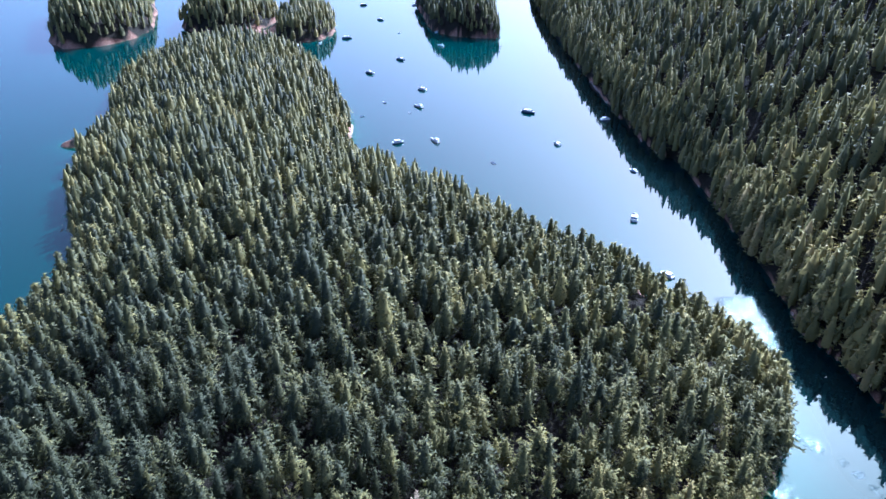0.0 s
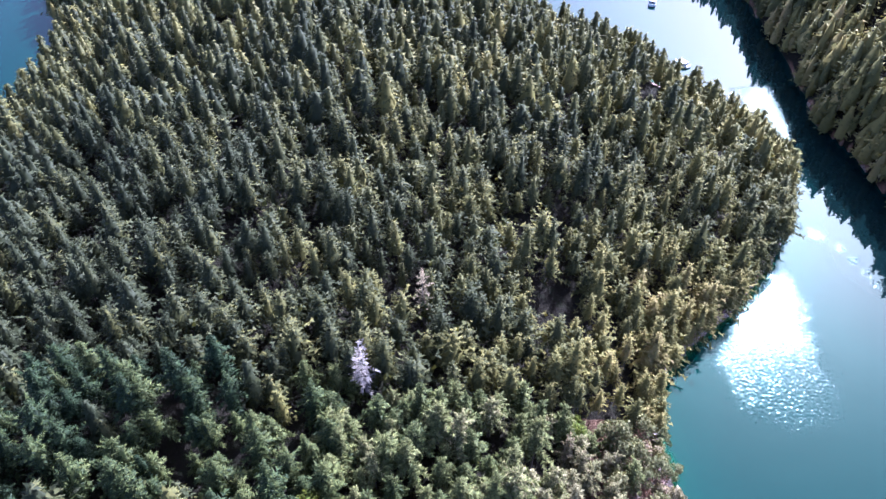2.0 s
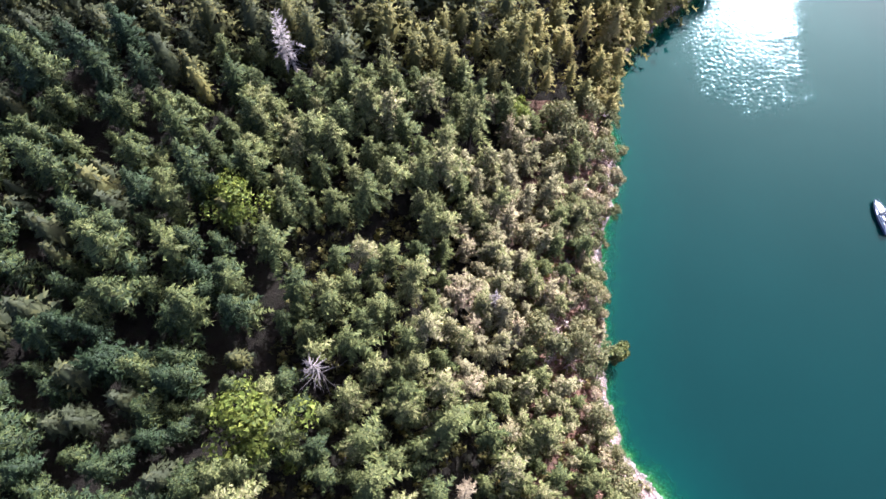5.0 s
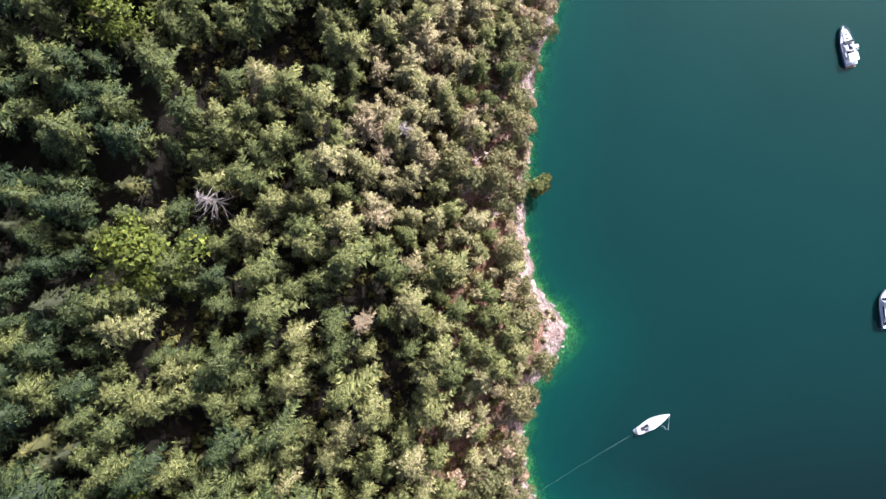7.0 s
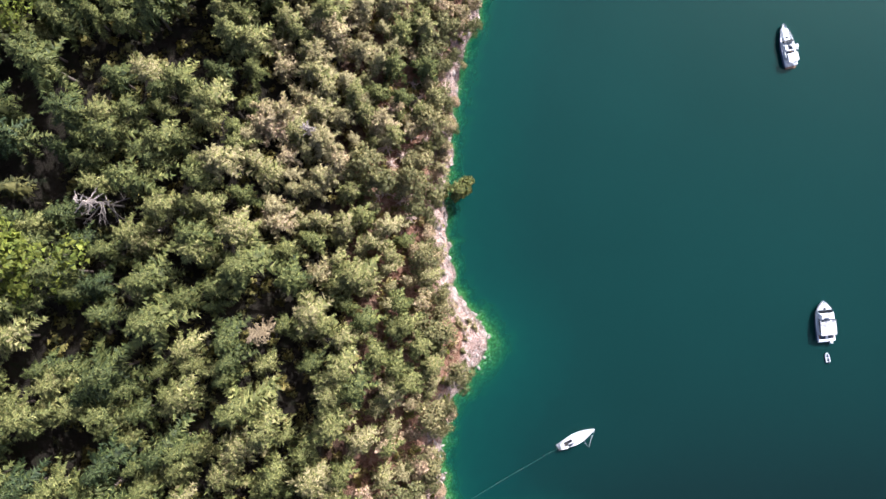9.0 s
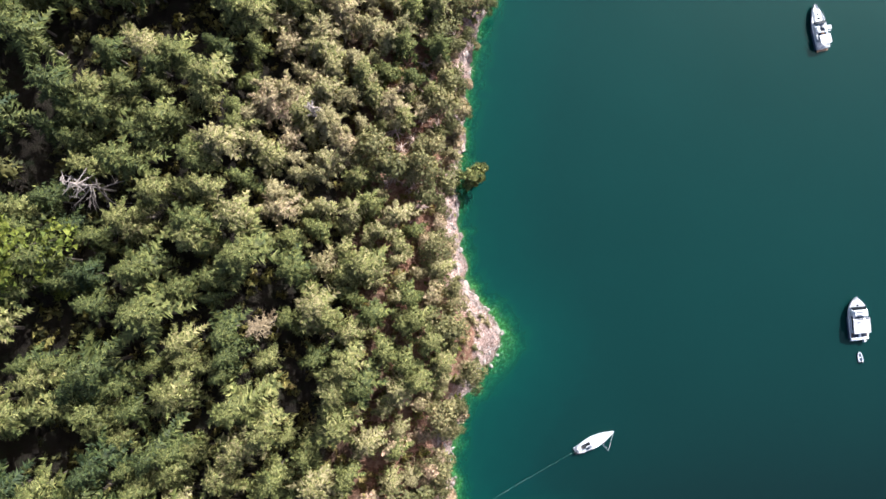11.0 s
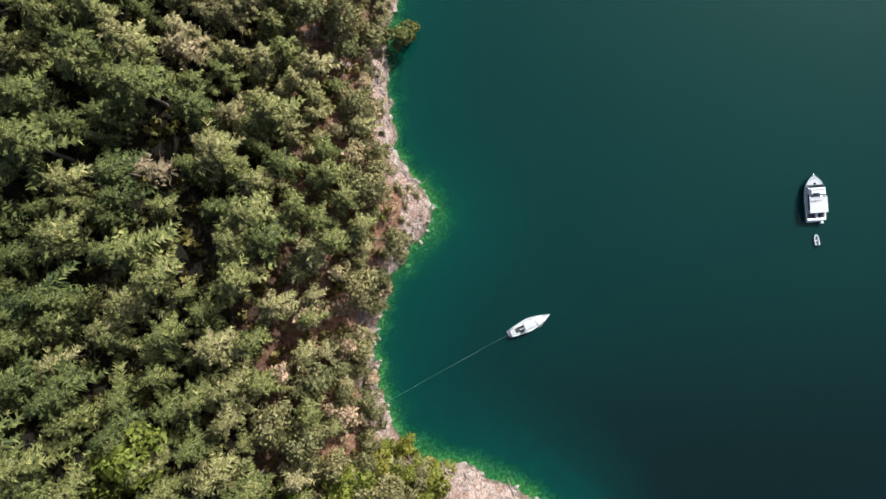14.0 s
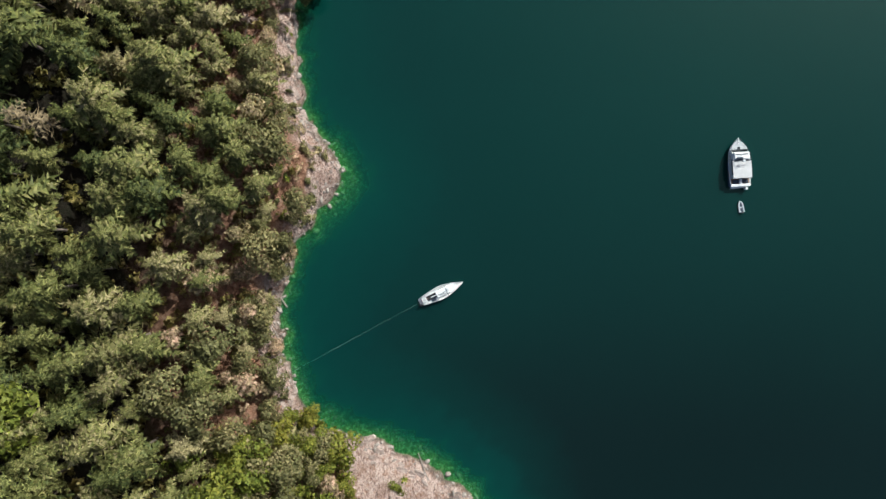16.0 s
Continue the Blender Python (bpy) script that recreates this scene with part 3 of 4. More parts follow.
def forest(name, label, places, protos, seed, small=0.8, large=1.2, tint=(0.0, 0.65), rough=0.5, mat=None):
    """A far stretch of woodland, joined: each tree a turned and scaled copy of one of the given shapes."""
    r = np.random.RandomState(seed)
    vs, fs, ns, ts, n = [], [], [], [], 0
    shapes = [(v, *crown_normals(v, f, v[:, 2].max(), rough=rough, seed=k)) for k, (v, f) in enumerate(protos)]
    for x, y, z, d in places:
        v, f, nv = shapes[r.randint(len(shapes))]
        a, s = r.uniform(0, 6.283), r.uniform(small, large)
        s *= (0.74 if y < 120 else 0.88) + (0.26 if y < 120 else 0.12) * min(d / 22.0, 1)
        wide = s * r.uniform(0.85, 1.2)
        # shade of the island's west slope put into the tint; paler near the shore
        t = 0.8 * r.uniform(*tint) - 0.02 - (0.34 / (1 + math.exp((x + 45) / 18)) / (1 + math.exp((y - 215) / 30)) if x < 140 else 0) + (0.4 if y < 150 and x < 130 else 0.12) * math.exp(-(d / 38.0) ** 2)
        c, q = math.cos(a), math.sin(a)
        vs.append(np.stack([(v[:, 0] * c - v[:, 1] * q) * wide + x, (v[:, 0] * q + v[:, 1] * c) * wide + y, v[:, 2] * s + z], 1))
        ns.append(np.stack([nv[:, 0] * c - nv[:, 1] * q, nv[:, 0] * q + nv[:, 1] * c, nv[:, 2]], 1))
        fs.append(f + n)
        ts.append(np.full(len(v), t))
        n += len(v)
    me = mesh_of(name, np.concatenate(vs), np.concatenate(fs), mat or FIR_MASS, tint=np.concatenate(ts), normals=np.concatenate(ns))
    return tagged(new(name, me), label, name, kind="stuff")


def in_box(p, x0, x1, y0, y1):
    return (p[:, 0] > x0) & (p[:, 0] < x1) & (p[:, 1] > y0) & (p[:, 1] < y1)


RND = np.random.RandomState(11)
NEAR = (-24, 110, -64, 100)


def bare_ground(x, y):
    """The granite headland and the red rocky point, where no tree stands."""
    return (x > 70.5 + 0.35 * (-49 - y)) & (y < -46) & (y > -110) | (np.hypot((x - 62.8) / 5.2, (y - 0.5) / 8.0) < 1)


def stand(protos, places, tilt, grow):
    """Single trees at those places, each a copy of one of the first ones."""
    made = {}
    for x, y, z, d in places:
        k = min(int(len(protos) * (0.42 * RND.uniform(0, 1) + 0.58 * math.exp(-d / 36.0))), len(protos) - 1)
        s = RND.uniform(0.6, 1.18) * grow(d)
        m = pose(x, y, z, RND.normal(0, tilt), RND.normal(0, tilt), RND.uniform(0, 360))
        if k in made:
            o = copy_thing(made[k], m)
        else:
            o = made[k] = tree(*protos[k])
            o.matrix_basis = m
        o.scale = (s * RND.uniform(0.9, 1.15),) * 2 + (s,)


def tinted(name, shape, mat, tint):
    v, f = shape
    f, n = crown_normals(v, f, v[:, 2].max(), lift=0.75, rough=0.8)
    return mesh_of(name, v, f, mat, tint=np.full(len(v), tint), normals=n)


FIRS = [(18, 6.8, 0.38, 0.7, 0.05), (21, 7.2, 0.42, 0.8, 0.15), (19, 6.4, 0.4, 0.8, 0.28), (18, 6.8, 0.36, 0.65, 0.36), (19, 7.2, 0.42, 0.6, 0.52), (16, 6.6, 0.34, 0.55, 0.66), (13, 6.4, 0.3, 0.5, 0.76), (15, 6.0, 0.34, 0.6, 0.88)]
fir_protos = [("fir_tree", "olive-green fir tree with drooping boughs in dense island forest", tinted("fir_crown", join([conifer(100 + k, h, w * 1.06, 18, 6, 10, b, fu, 0.84), bullet(150 + k, h * 0.95, w * 0.44, 6, 6, 16, 0.6, b + 0.03, fu)]), FIR, ti),
               mesh_of("fir_trunk", *straight_trunk(200 + k, h, 0.30), BARK), "firs above the shore") for k, (h, w, b, fu, ti) in enumerate(FIRS)]
DEAD_TREES = ((-20.9, 98.8, 27, 7, DEAD, "pale leafless dead fir standing among green trees"), (-10.3, 26.8, 20, 10, DEAD, "pale dead tree with bare spreading boughs in a forest gap"),
              (-6.6, 126, 24, 6.5, RUST, "dead fir with rust-pink needles among green trees"), (20.2, 3.5, 19, 5.5, RUST, "dying fir with brown needles among green trees"),
              (27, 44, 17, 5, DEAD, "pale leafless dead fir standing among green trees"), (-8, -48, 18, 6, DEAD, "pale leafless dead fir standing among green trees"))
CLEARINGS = [(x, y - 1.5, 4.6) for x, y, *rest in DEAD_TREES] + [(-20, 29, 5.5), (-22, 44, 4.5), (19, 4, 4.4), (16, 11, 4.4), (29, -10, 4.4), (-18, 30, 4.4), (12, -16, 4.4), (-32, 20, 4.4), (-32, -15, 4.4), (-3, 1, 4.4), (-17, -19, 4.4), (-17, 2, 5.0), (-14, -20, 5.5), (4, 60, 5.0)]
all_near = scatter(1, *NEAR, 5.9, 1.5)
all_near = all_near[np.min([np.hypot(all_near[:, 0] - x, all_near[:, 1] - y) / c for x, y, c in CLEARINGS], 0) > 1]
all_near = all_near[(waves(all_near[:, 0], all_near[:, 1], 40, 21) < 0.95) | (all_near[:, 3] < 22) | (all_near[:, 0] > -2)]
all_near = all_near[~bare_ground(all_near[:, 0], all_near[:, 1])]
shore_zone = all_near[:, 3] < 15 + 6 * waves(all_near[:, 0], all_near[:, 1], 25, 9)
low_zone = (all_near[:, 3] < 36 + 6 * waves(all_near[:, 0], all_near[:, 1], 30, 19)) & (all_near[:, 1] > 14 + 6 * waves(all_near[:, 0], all_near[:, 1], 20, 18))
hollow = (waves(all_near[:, 0], all_near[:, 1], 32, 23) > 0.75) & (all_near[:, 0] < -2)
stand(fir_protos, all_near[~shore_zone & ~low_zone & ~hollow], 2.5, lambda d: 0.62 + 0.38 * min(d / 30.0, 1))

# smaller, paler pines crowd the dry slope above the shore
pine_protos = [("shore_pine", "small pale olive pine crowded on the dry slope above the shore", tinted("pine_crown", join([conifer(700 + k, h, w * 1.04, 14, 6, 9, 0.25, fu, 0.8), bullet(720 + k, h * 0.93, w * 0.42, 5, 5, 14, 0.45, 0.3, fu)]), MADRONE if k in (2, 5) else FIR, ti),
                mesh_of("pine_trunk", *straight_trunk(740 + k, h, 0.17, 5), BARK), "pines on the dry slope") for k, (h, w, fu, ti) in enumerate(
    [(11, 5.0, 0.5, 0.0), (12.5, 5.4, 0.6, 0.5), (10, 4.8, 0.45, 0.2), (11.5, 4.6, 0.6, 0.7), (10, 5.2, 0.45, 0.45), (9, 4.8, 0.45, 0.85)])]
low = scatter(16, *NEAR, 4.6, 9.0)
low = low[(low[:, 3] < 36 + 6 * waves(low[:, 0], low[:, 1], 30, 19)) & (low[:, 3] > 12 + 6 * waves(low[:, 0], low[:, 1], 25, 9)) & (low[:, 1] > 14 + 6 * waves(low[:, 0], low[:, 1], 20, 18))]
stand(pine_protos, low[:300], 3.0, lambda d: 0.85 + 0.3 * min(d / 36.0, 1))

madrone_protos = []
for k, (h, w, lob, ti) in enumerate([(11, 7.0, 9, 0.1), (9, 6.0, 8, 0.28), (12.5, 7.5, 11, -0.1), (8, 5.6, 7, 0.5), (10, 7.0, 9, -0.2)]):
    crown, centres = leafy(500 + k, h, w, lob, 1300, 0.4)
    madrone_protos.append(("madrone_tree", "dusty olive madrone tree with bare red-brown stems above shore rocks", tinted("madrone_crown", crown, MADRONE, ti),
                           mesh_of("madrone_stems", *limbs(520 + k, centres, h, 0.26), RED_BARK), "madrones along the shore"))
near_fringe = scatter(12, *NEAR, 4.3, 0.3)
near_fringe = near_fringe[near_fringe[:, 3] > np.where(near_fringe[:, 1] < -10, 0.3, np.where(near_fringe[:, 1] < 33, 3.0, 0.9))]
near_fringe = near_fringe[(near_fringe[:, 3] < 15 + 6 * waves(near_fringe[:, 0], near_fringe[:, 1], 25, 9)) & ~bare_ground(near_fringe[:, 0], near_fringe[:, 1])]
near_fringe = near_fringe[waves(near_fringe[:, 0], near_fringe[:, 1], 14, 22) < 0.6]
brim = scatter(17, *NEAR, 3.4, 0.1)
brim = brim[(brim[:, 3] < 5) & ((brim[:, 1] < -9) | (brim[:, 1] > 9)) & (brim[:, 3] > np.where((brim[:, 1] > 9) & (brim[:, 1] < 33), 2.8, 0.2)) & ~bare_ground(brim[:, 0], brim[:, 1])]
stand(madrone_protos, brim[(RND.uniform(0, 1, len(brim)) < 0.8) & (brim[:, 1] > -9)], 13.0, lambda d: 0.6)
stand(madrone_protos, brim[brim[:, 1] < -9], 11.0, lambda d: 0.78)
half = RND.uniform(0, 1, len(near_fringe)) < 0.68
stand(madrone_protos, near_fringe[half], 6.0, lambda d: 0.75 + 0.3 * min(d / 12.0, 1))
stand(fir_protos, near_fringe[~half], 4.0, lambda d: 0.40 + 0.03 * min(d, 12.0))

crown, centres = leafy(531, 6.5, 5.6, 12, 2000, 0.42)
leaning = tree("leaning_tree", "small dark olive tree leaning from the bank over the water", tinted("leaning_crown", crown, FIR, 0.45), mesh_of("leaning_stems", *limbs(532, centres, 6.5, 0.2), RED_BARK), "")
leaning.matrix_basis = pose(55.0, 35.4, 0.6, 0, 30, 0)

# broad-leaved trees that stand out bright among the firs
maple_protos = []
for k, (h, w) in enumerate([(17, 10), (13, 9), (10, 8)]):
    crown, centres = leafy(540 + k, h, w, 14, 2200, 0.5)
    maple_protos.append(("maple_tree", "bright yellow-green maple tree among darker firs", tinted("maple_crown", crown, BROAD, 0.2 * k), mesh_of("maple_stems", *limbs(550 + k, centres, h, 0.25), BARK), "maples in the forest"))
spots = np.array([(-21, 15), (-14, 10), (66, -50), (62, -54), (69, -55), (64, -58), (60, -49), (71, -60), (67, -62), (58, -55), (55, -51), (61, -46), (65, -46), (53, -57), (70, -50.5), (50, -62), (73, -57), (-18, -36), (20, -44), (58, -60), (34, 95), (-30, 60), (45, -52), (8, -58)], float)
z, d = land_height(spots[:, 0], spots[:, 1])
stand(maple_protos, np.stack([spots[:, 0], spots[:, 1], z, d], 1), 3.0, lambda d: 0.78 + 0.3 * min(d / 40.0, 1))

# dead trees
for x, y, h, w, mat, label in DEAD_TREES:
    g = float(land_height(np.array([x]), np.array([y]))[0][0])
    t = thing("dead_tree", label, "dead tree", "dead trees")
    t.matrix_basis = pose(x, y, g, 0, 0, x * 40)
    child("trunk", mesh_of("dead_trunk", *straight_trunk(int(h * 7), h, 0.26), DEAD), t)
    child("bare_crown", mesh_of("dead_boughs", *bare_boughs(int(w * 31), h, w, 34), mat), t)
    if h == 27:
        child("twig_crown", mesh_of("dead_twigs", *conifer(71, h, w * 0.95, 15, 5, 5, 0.3, 0.5, 0.6), DEAD), t)
    if mat is RUST:
        child("crown", mesh_of("rusty_crown", *conifer(int(h), h, w * 0.8, 9, 5, 3, 0.3, 0.6), RUST), t)



def wood_fir(seed, high, wide, full, bare, whorls, per, sprigs, sprays, size, bulk):
    """A fir of the joined woods: open boughs over a dense inner crown, its lower trunk hidden in the shade."""
    return join([conifer(seed, high, wide, whorls, per, sprigs, bare, full, bulk), bullet(seed + 50, high * 0.95, wide * 0.74, 6, 5, sprays, size, bare + 0.03, full)])


mid = [wood_fir(300 + k, h, w, po, 0.3, 13, 6, 2, 130, 0.75, 1.2) for k, (h, w, po) in enumerate([(18, 9.0, .62), (21, 9.4, .72), (15, 9.0, .52), (20, 8.2, .8), (14, 8.6, .5), (18, 9.8, .58)])]
back_row = [bullet(350 + k, h, w, 6, 5, 190, 1.0, 0.25, po) for k, (h, w, po) in enumerate([(18, 9.0, .66), (20, 9.2, .74), (16, 9.2, .6), (19, 8.2, .8)])]
far = [bullet(400 + k, h, w, 6, 4, 70, 1.25, 0.15, po) for k, (h, w, po) in enumerate([(18, 9.4, .66), (21, 9.8, .74), (16, 9.4, .6)])]
distant = [bullet(430 + k, h, w, 6, 4, 44, 1.3, 0.15, po) for k, (h, w, po) in enumerate([(17, 9.4, .68), (20, 9.6, .76), (15, 9.4, .62)])]
p = scatter(2, -260, 150, -70, 330, 6.4, 2.0)
p = p[(waves(p[:, 0], p[:, 1], 40, 21) < 0.8) | (p[:, 3] < 22)]
p = np.concatenate([p, [q for q in scatter(15, 20, 150, 78, 330, 4.0, 0.2) if q[3] < 6.5]])
p = p[~in_box(p, *NEAR) & ~bare_ground(p[:, 0], p[:, 1])]
close = (p[:, 0] > -130) & (p[:, 1] < 205)
behind = (p[:, 0] < -150) & (p[:, 1] < 150) | (p[:, 1] < -20) & (p[:, 0] < -75) | (p[:, 1] < -66)
beside = close & ~behind & (p[:, 0] < -20) & (p[:, 1] < 100)
gaps = beside & (waves(p[:, 0], p[:, 1], 26, 41) > 0.45)
beside &= ~gaps
close &= ~gaps
fine = [wood_fir(330 + k, h, w, po, 0.4, 18, 6, 8, 16, 0.6, 0.88) for k, (h, w, po) in enumerate([(19, 7.6, .7), (22, 8.0, .8), (17, 7.8, .6), (21, 7.2, .82), (18, 8.4, .6)])]
# tints lowered below 0 put shade into the colour of the next two woods
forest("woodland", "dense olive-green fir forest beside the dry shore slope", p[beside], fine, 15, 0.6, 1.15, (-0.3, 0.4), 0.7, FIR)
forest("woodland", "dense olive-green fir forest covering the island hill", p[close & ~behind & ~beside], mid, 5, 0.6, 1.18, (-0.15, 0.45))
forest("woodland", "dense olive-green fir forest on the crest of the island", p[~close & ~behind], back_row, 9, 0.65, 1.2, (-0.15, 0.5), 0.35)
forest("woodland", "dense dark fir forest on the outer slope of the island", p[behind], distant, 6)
p = scatter(3, -330, 90, 330, 780, 6.6, 1.5)
p = p[inland(ROCK_W, p[:, 0], p[:, 1]) < -3]
forest("woodland", "dense grey-green fir forest on the far hill of the island", p, distant, 7, 0.75, 1.2, (-0.25, 0.4), 0.3)
p = scatter(4, 120, 640, 130, 1100, 8.6, 0.3)
p = np.concatenate([p, [q for q in scatter(14, 120, 260, 130, 1100, 5.0, -0.8) if q[3] < 14]])
p = p[p[:, 0] < 85 + 0.57 * p[:, 1]]
across = p[:, 1] < 380
forest("woodland", "dark green fir forest on the steep mainland slope", p[across], far, 8, 0.8, 1.3, (-0.1, 0.4), 0.25)
forest("woodland", "hazy dark green fir forest along the far mainland shore", p[~across], distant, 18, 0.8, 1.3, (-0.1, 0.4), 0.25)
for n, (x0, x1, y0, y1) in enumerate(((-510, -340, 740, 1070), (-340, -120, 750, 1060), (-45, 75, 800, 1160))):
    places = scatter(20 + n, x0, x1, y0, y1, 6.6, 0.8)
    places = places[inland(ROCK_B, places[:, 0], places[:, 1]) < 0]
    forest("woodland", "dark fir forest covering a small island", places, distant, 30 + n, 0.75, 1.15, (-0.1, 0.4), 0.25)

# low scrub on the dry bank
shrub_meshes = [tinted("shrub", leafy(600 + k, 1.9, 3.0, 7, 260, 0.3, 0.0)[0], (MADRONE, BROAD, MADRONE, MADRONE)[k], (0.1, 0.3, 0.5, -0.15)[k]) for k in range(4)]
r = np.random.RandomState(77)
bank = scatter(8, 30, 100, -64, 78, 3.0, 1.4)
bank = bank[(bank[:, 3] < 11) & (r.uniform(0, 1, len(bank)) < np.where(bare_ground(bank[:, 0], bank[:, 1]), np.where(bank[:, 1] < -20, 0.05, 0.6), 0.75))]
for x, y, z, d in bank[:300]:
    o = tagged(new("shrub", shrub_meshes[r.randint(4)]), "dry olive-brown shrub on the rocky bank", "shrub", "shrubs on the bank")
    o.matrix_basis = pose(x, y, z - 0.15, 0, 0, r.uniform(0, 360))
    o.scale = (r.uniform(0.4, 1.3), r.uniform(0.4, 1.3), r.uniform(0.4, 0.9))

# leafless pinkish brush on the dry bank
brush_meshes = [mesh_of("dry_brush", *bare_boughs(810 + k, h, w, 16), DRY) for k, (h, w) in enumerate(((2.4, 4.2), (1.8, 3.4), (3.2, 4.6)))]
r = np.random.RandomState(78)
dry = scatter(38, 36, 66, 22, 104, 3.4, 2.0)
dry = dry[(dry[:, 3] < 17) & (r.uniform(0, 1, len(dry)) < 0.6)]
for x, y, z, d in dry:
    o = tagged(new("dry_brush", brush_meshes[r.randint(3)]), "leafless pinkish-grey brush on the dry bank", "brush", "dry brush on the bank")
    o.matrix_basis = pose(x, y, z - 0.3, 0, 0, r.uniform(0, 360))
    o.scale = (r.uniform(0.8, 1.3),) * 3

# ferns and seedlings under the trees
under = scatter(35, -20, 64, -60, 76, 3.4, 7.0)
under_protos = [leafy(650 + k, 1.6, 2.6, 4, 48, 0.5, 0.0)[0] for k in range(4)]
forest("undergrowth", "low dark green ferns and seedlings under the trees", under, under_protos, 36, 0.6, 1.6, (0.0, 0.5))


# ---- boats ----
WHITE = plain("white_gelcoat", (0.58, 0.58, 0.57), 0.3, 0.0, 0.08, 0.8)
GREY = plain("grey_deck", (0.38, 0.39, 0.39), 0.6, 0.0, 0.10)
NAVY = plain("navy_paint", (0.03, 0.05, 0.09), 0.3, 0.0, 0.1)
GLASS = plain("tinted_glass", (0.012, 0.015, 0.018), 0.08, 0.0, 0.05)
ROOF = plain("weathered_white_roof", (0.42, 0.41, 0.405), 0.45, 0.0, 0.1, 0.6)
CANVAS = plain("dark_canvas", (0.03, 0.04, 0.06), 0.9, 0.0, 0.15)
TEAK = plain("teak", (0.25, 0.15, 0.08), 0.7, 0.0, 0.15, 6.0)
STEEL = plain("stainless_steel", (0.6, 0.6, 0.6), 0.25, 1.0, 0.05)
ROPE = plain("pale_rope", (0.22, 0.30, 0.25), 0.9, 0.0, 0.1)
TUBES = plain("grey_rubber", (0.45, 0.46, 0.47), 0.7, 0.0, 0.1)
BLACK = plain("black_plastic", (0.02, 0.02, 0.02), 0.5, 0.0, 0.05)


def part(name, bm, mat, parent, label=""):
    bmesh.ops.recalc_face_normals(bm, faces=bm.faces)
    me = bpy.data.meshes.new(name)
    bm.to_mesh(me)
    bm.free()
    me.materials.append(mat)
    o = new(name, me)
    o.parent = parent
    return tagged(o, label) if label else o


def block(x0, x1, y0, y1, z0, z1, round_by=0.06, taper=0.0, rake=0.0):
    """A box along x with rounded edges, its top narrowed by taper and its front (+x) raked."""
    bm = bmesh.new()
    bmesh.ops.create_cube(bm, size=1.0)
    for v in bm.verts:
        t = v.co.z + 0.5
        v.co = Vector((x0 + (x1 - x0) * (v.co.x + 0.5) - (rake * t if v.co.x > 0 else 0), (y0 + y1) / 2 + (y1 - y0) * v.co.y * (1 - taper * t), z0 + (z1 - z0) * t))
    if round_by:
        bmesh.ops.bevel(bm, geom=list(bm.edges), offset=round_by, segments=2, affect="EDGES", profile=0.5)
    return bm


def hull_mesh(length, beam, free, full=2.4, stern=0.85, sheer=0.25, deep=0.5):
    """A hull along +x from its stern at 0: stations with flared sides, closed by a deck a little below the rail."""
    bm = bmesh.new()
    rings, n = [], 13
    for i in range(n):
        u = i / (n - 1)
        w = beam / 2 * (1 - max(0, (u - 0.45) / 0.55) ** full) * (stern + (1 - stern) * min(1, u / 0.4))
        w = max(w, 0.03)
        top = free + sheer * u * u
        x = u * length
        ring = [(x - deep * 0.9 * u ** 4, 0, -deep * (1 - 0.9 * u ** 3)), (x - 0.4 * u ** 4, w * 0.7, -0.12), (x, w * 0.93, free * 0.5), (x, w, top), (x, w * 0.93, top + 0.02), (x, w * 0.90, top - 0.18), (x, 0, top - 0.13)]
        rings.append([bm.verts.new(p) for p in ring] + [bm.verts.new((p[0], -p[1], p[2])) for p in ring[-2:0:-1]])
    m = len(rings[0])
    for a, b in zip(rings, rings[1:]):
        for k in range(m):
            bm.faces.new((a[k], a[(k + 1) % m], b[(k + 1) % m], b[k]))
    bm.faces.new(rings[0])
    bm.faces.new(rings[-1][::-1])
    for f in bm.faces:
        f.smooth = True
    return bm


def rod(points, radius, sides=6):
    v, f = tube(points, [radius] * len(points), sides)
    bm = bmesh.new()
    vs = [bm.verts.new(p) for p in v]
    for t in f:
        bm.faces.new([vs[k] for k in t])
    return bm


def rail_line(length, beam, free, u0, u1, up, full=2.4):
    pts = []
    for k in range(9):
        u = u0 + (u1 - u0) * k / 8
        w = beam / 2 * (1 - max(0, (u - 0.45) / 0.55) ** full) * 0.93
        pts.append((u * length, w, free + 0.25 * u * u + up))
    return pts


def deck_plate(length, beam, free, full, u0, u1):
    """A thin deck between the rails of the bow."""
    bm = bmesh.new()
    rows = []
    for k in range(9):
        u = u0 + (u1 - u0) * k / 8
        w, z = beam / 2 * (1 - max(0, (u - 0.45) / 0.55) ** full) * 0.90, free + 0.25 * u * u
        rows.append([bm.verts.new((u * length, s * w, z + dz)) for s, dz in ((-1, -0.12), (1, -0.12), (1, -0.02), (-1, -0.02))])
    for a, b in zip(rows, rows[1:]):
        for i in range(4):
            bm.faces.new((a[i], a[(i + 1) % 4], b[(i + 1) % 4], b[i]))
    bm.faces.new(rows[0][::-1])
    bm.faces.new(rows[-1])
    return bm


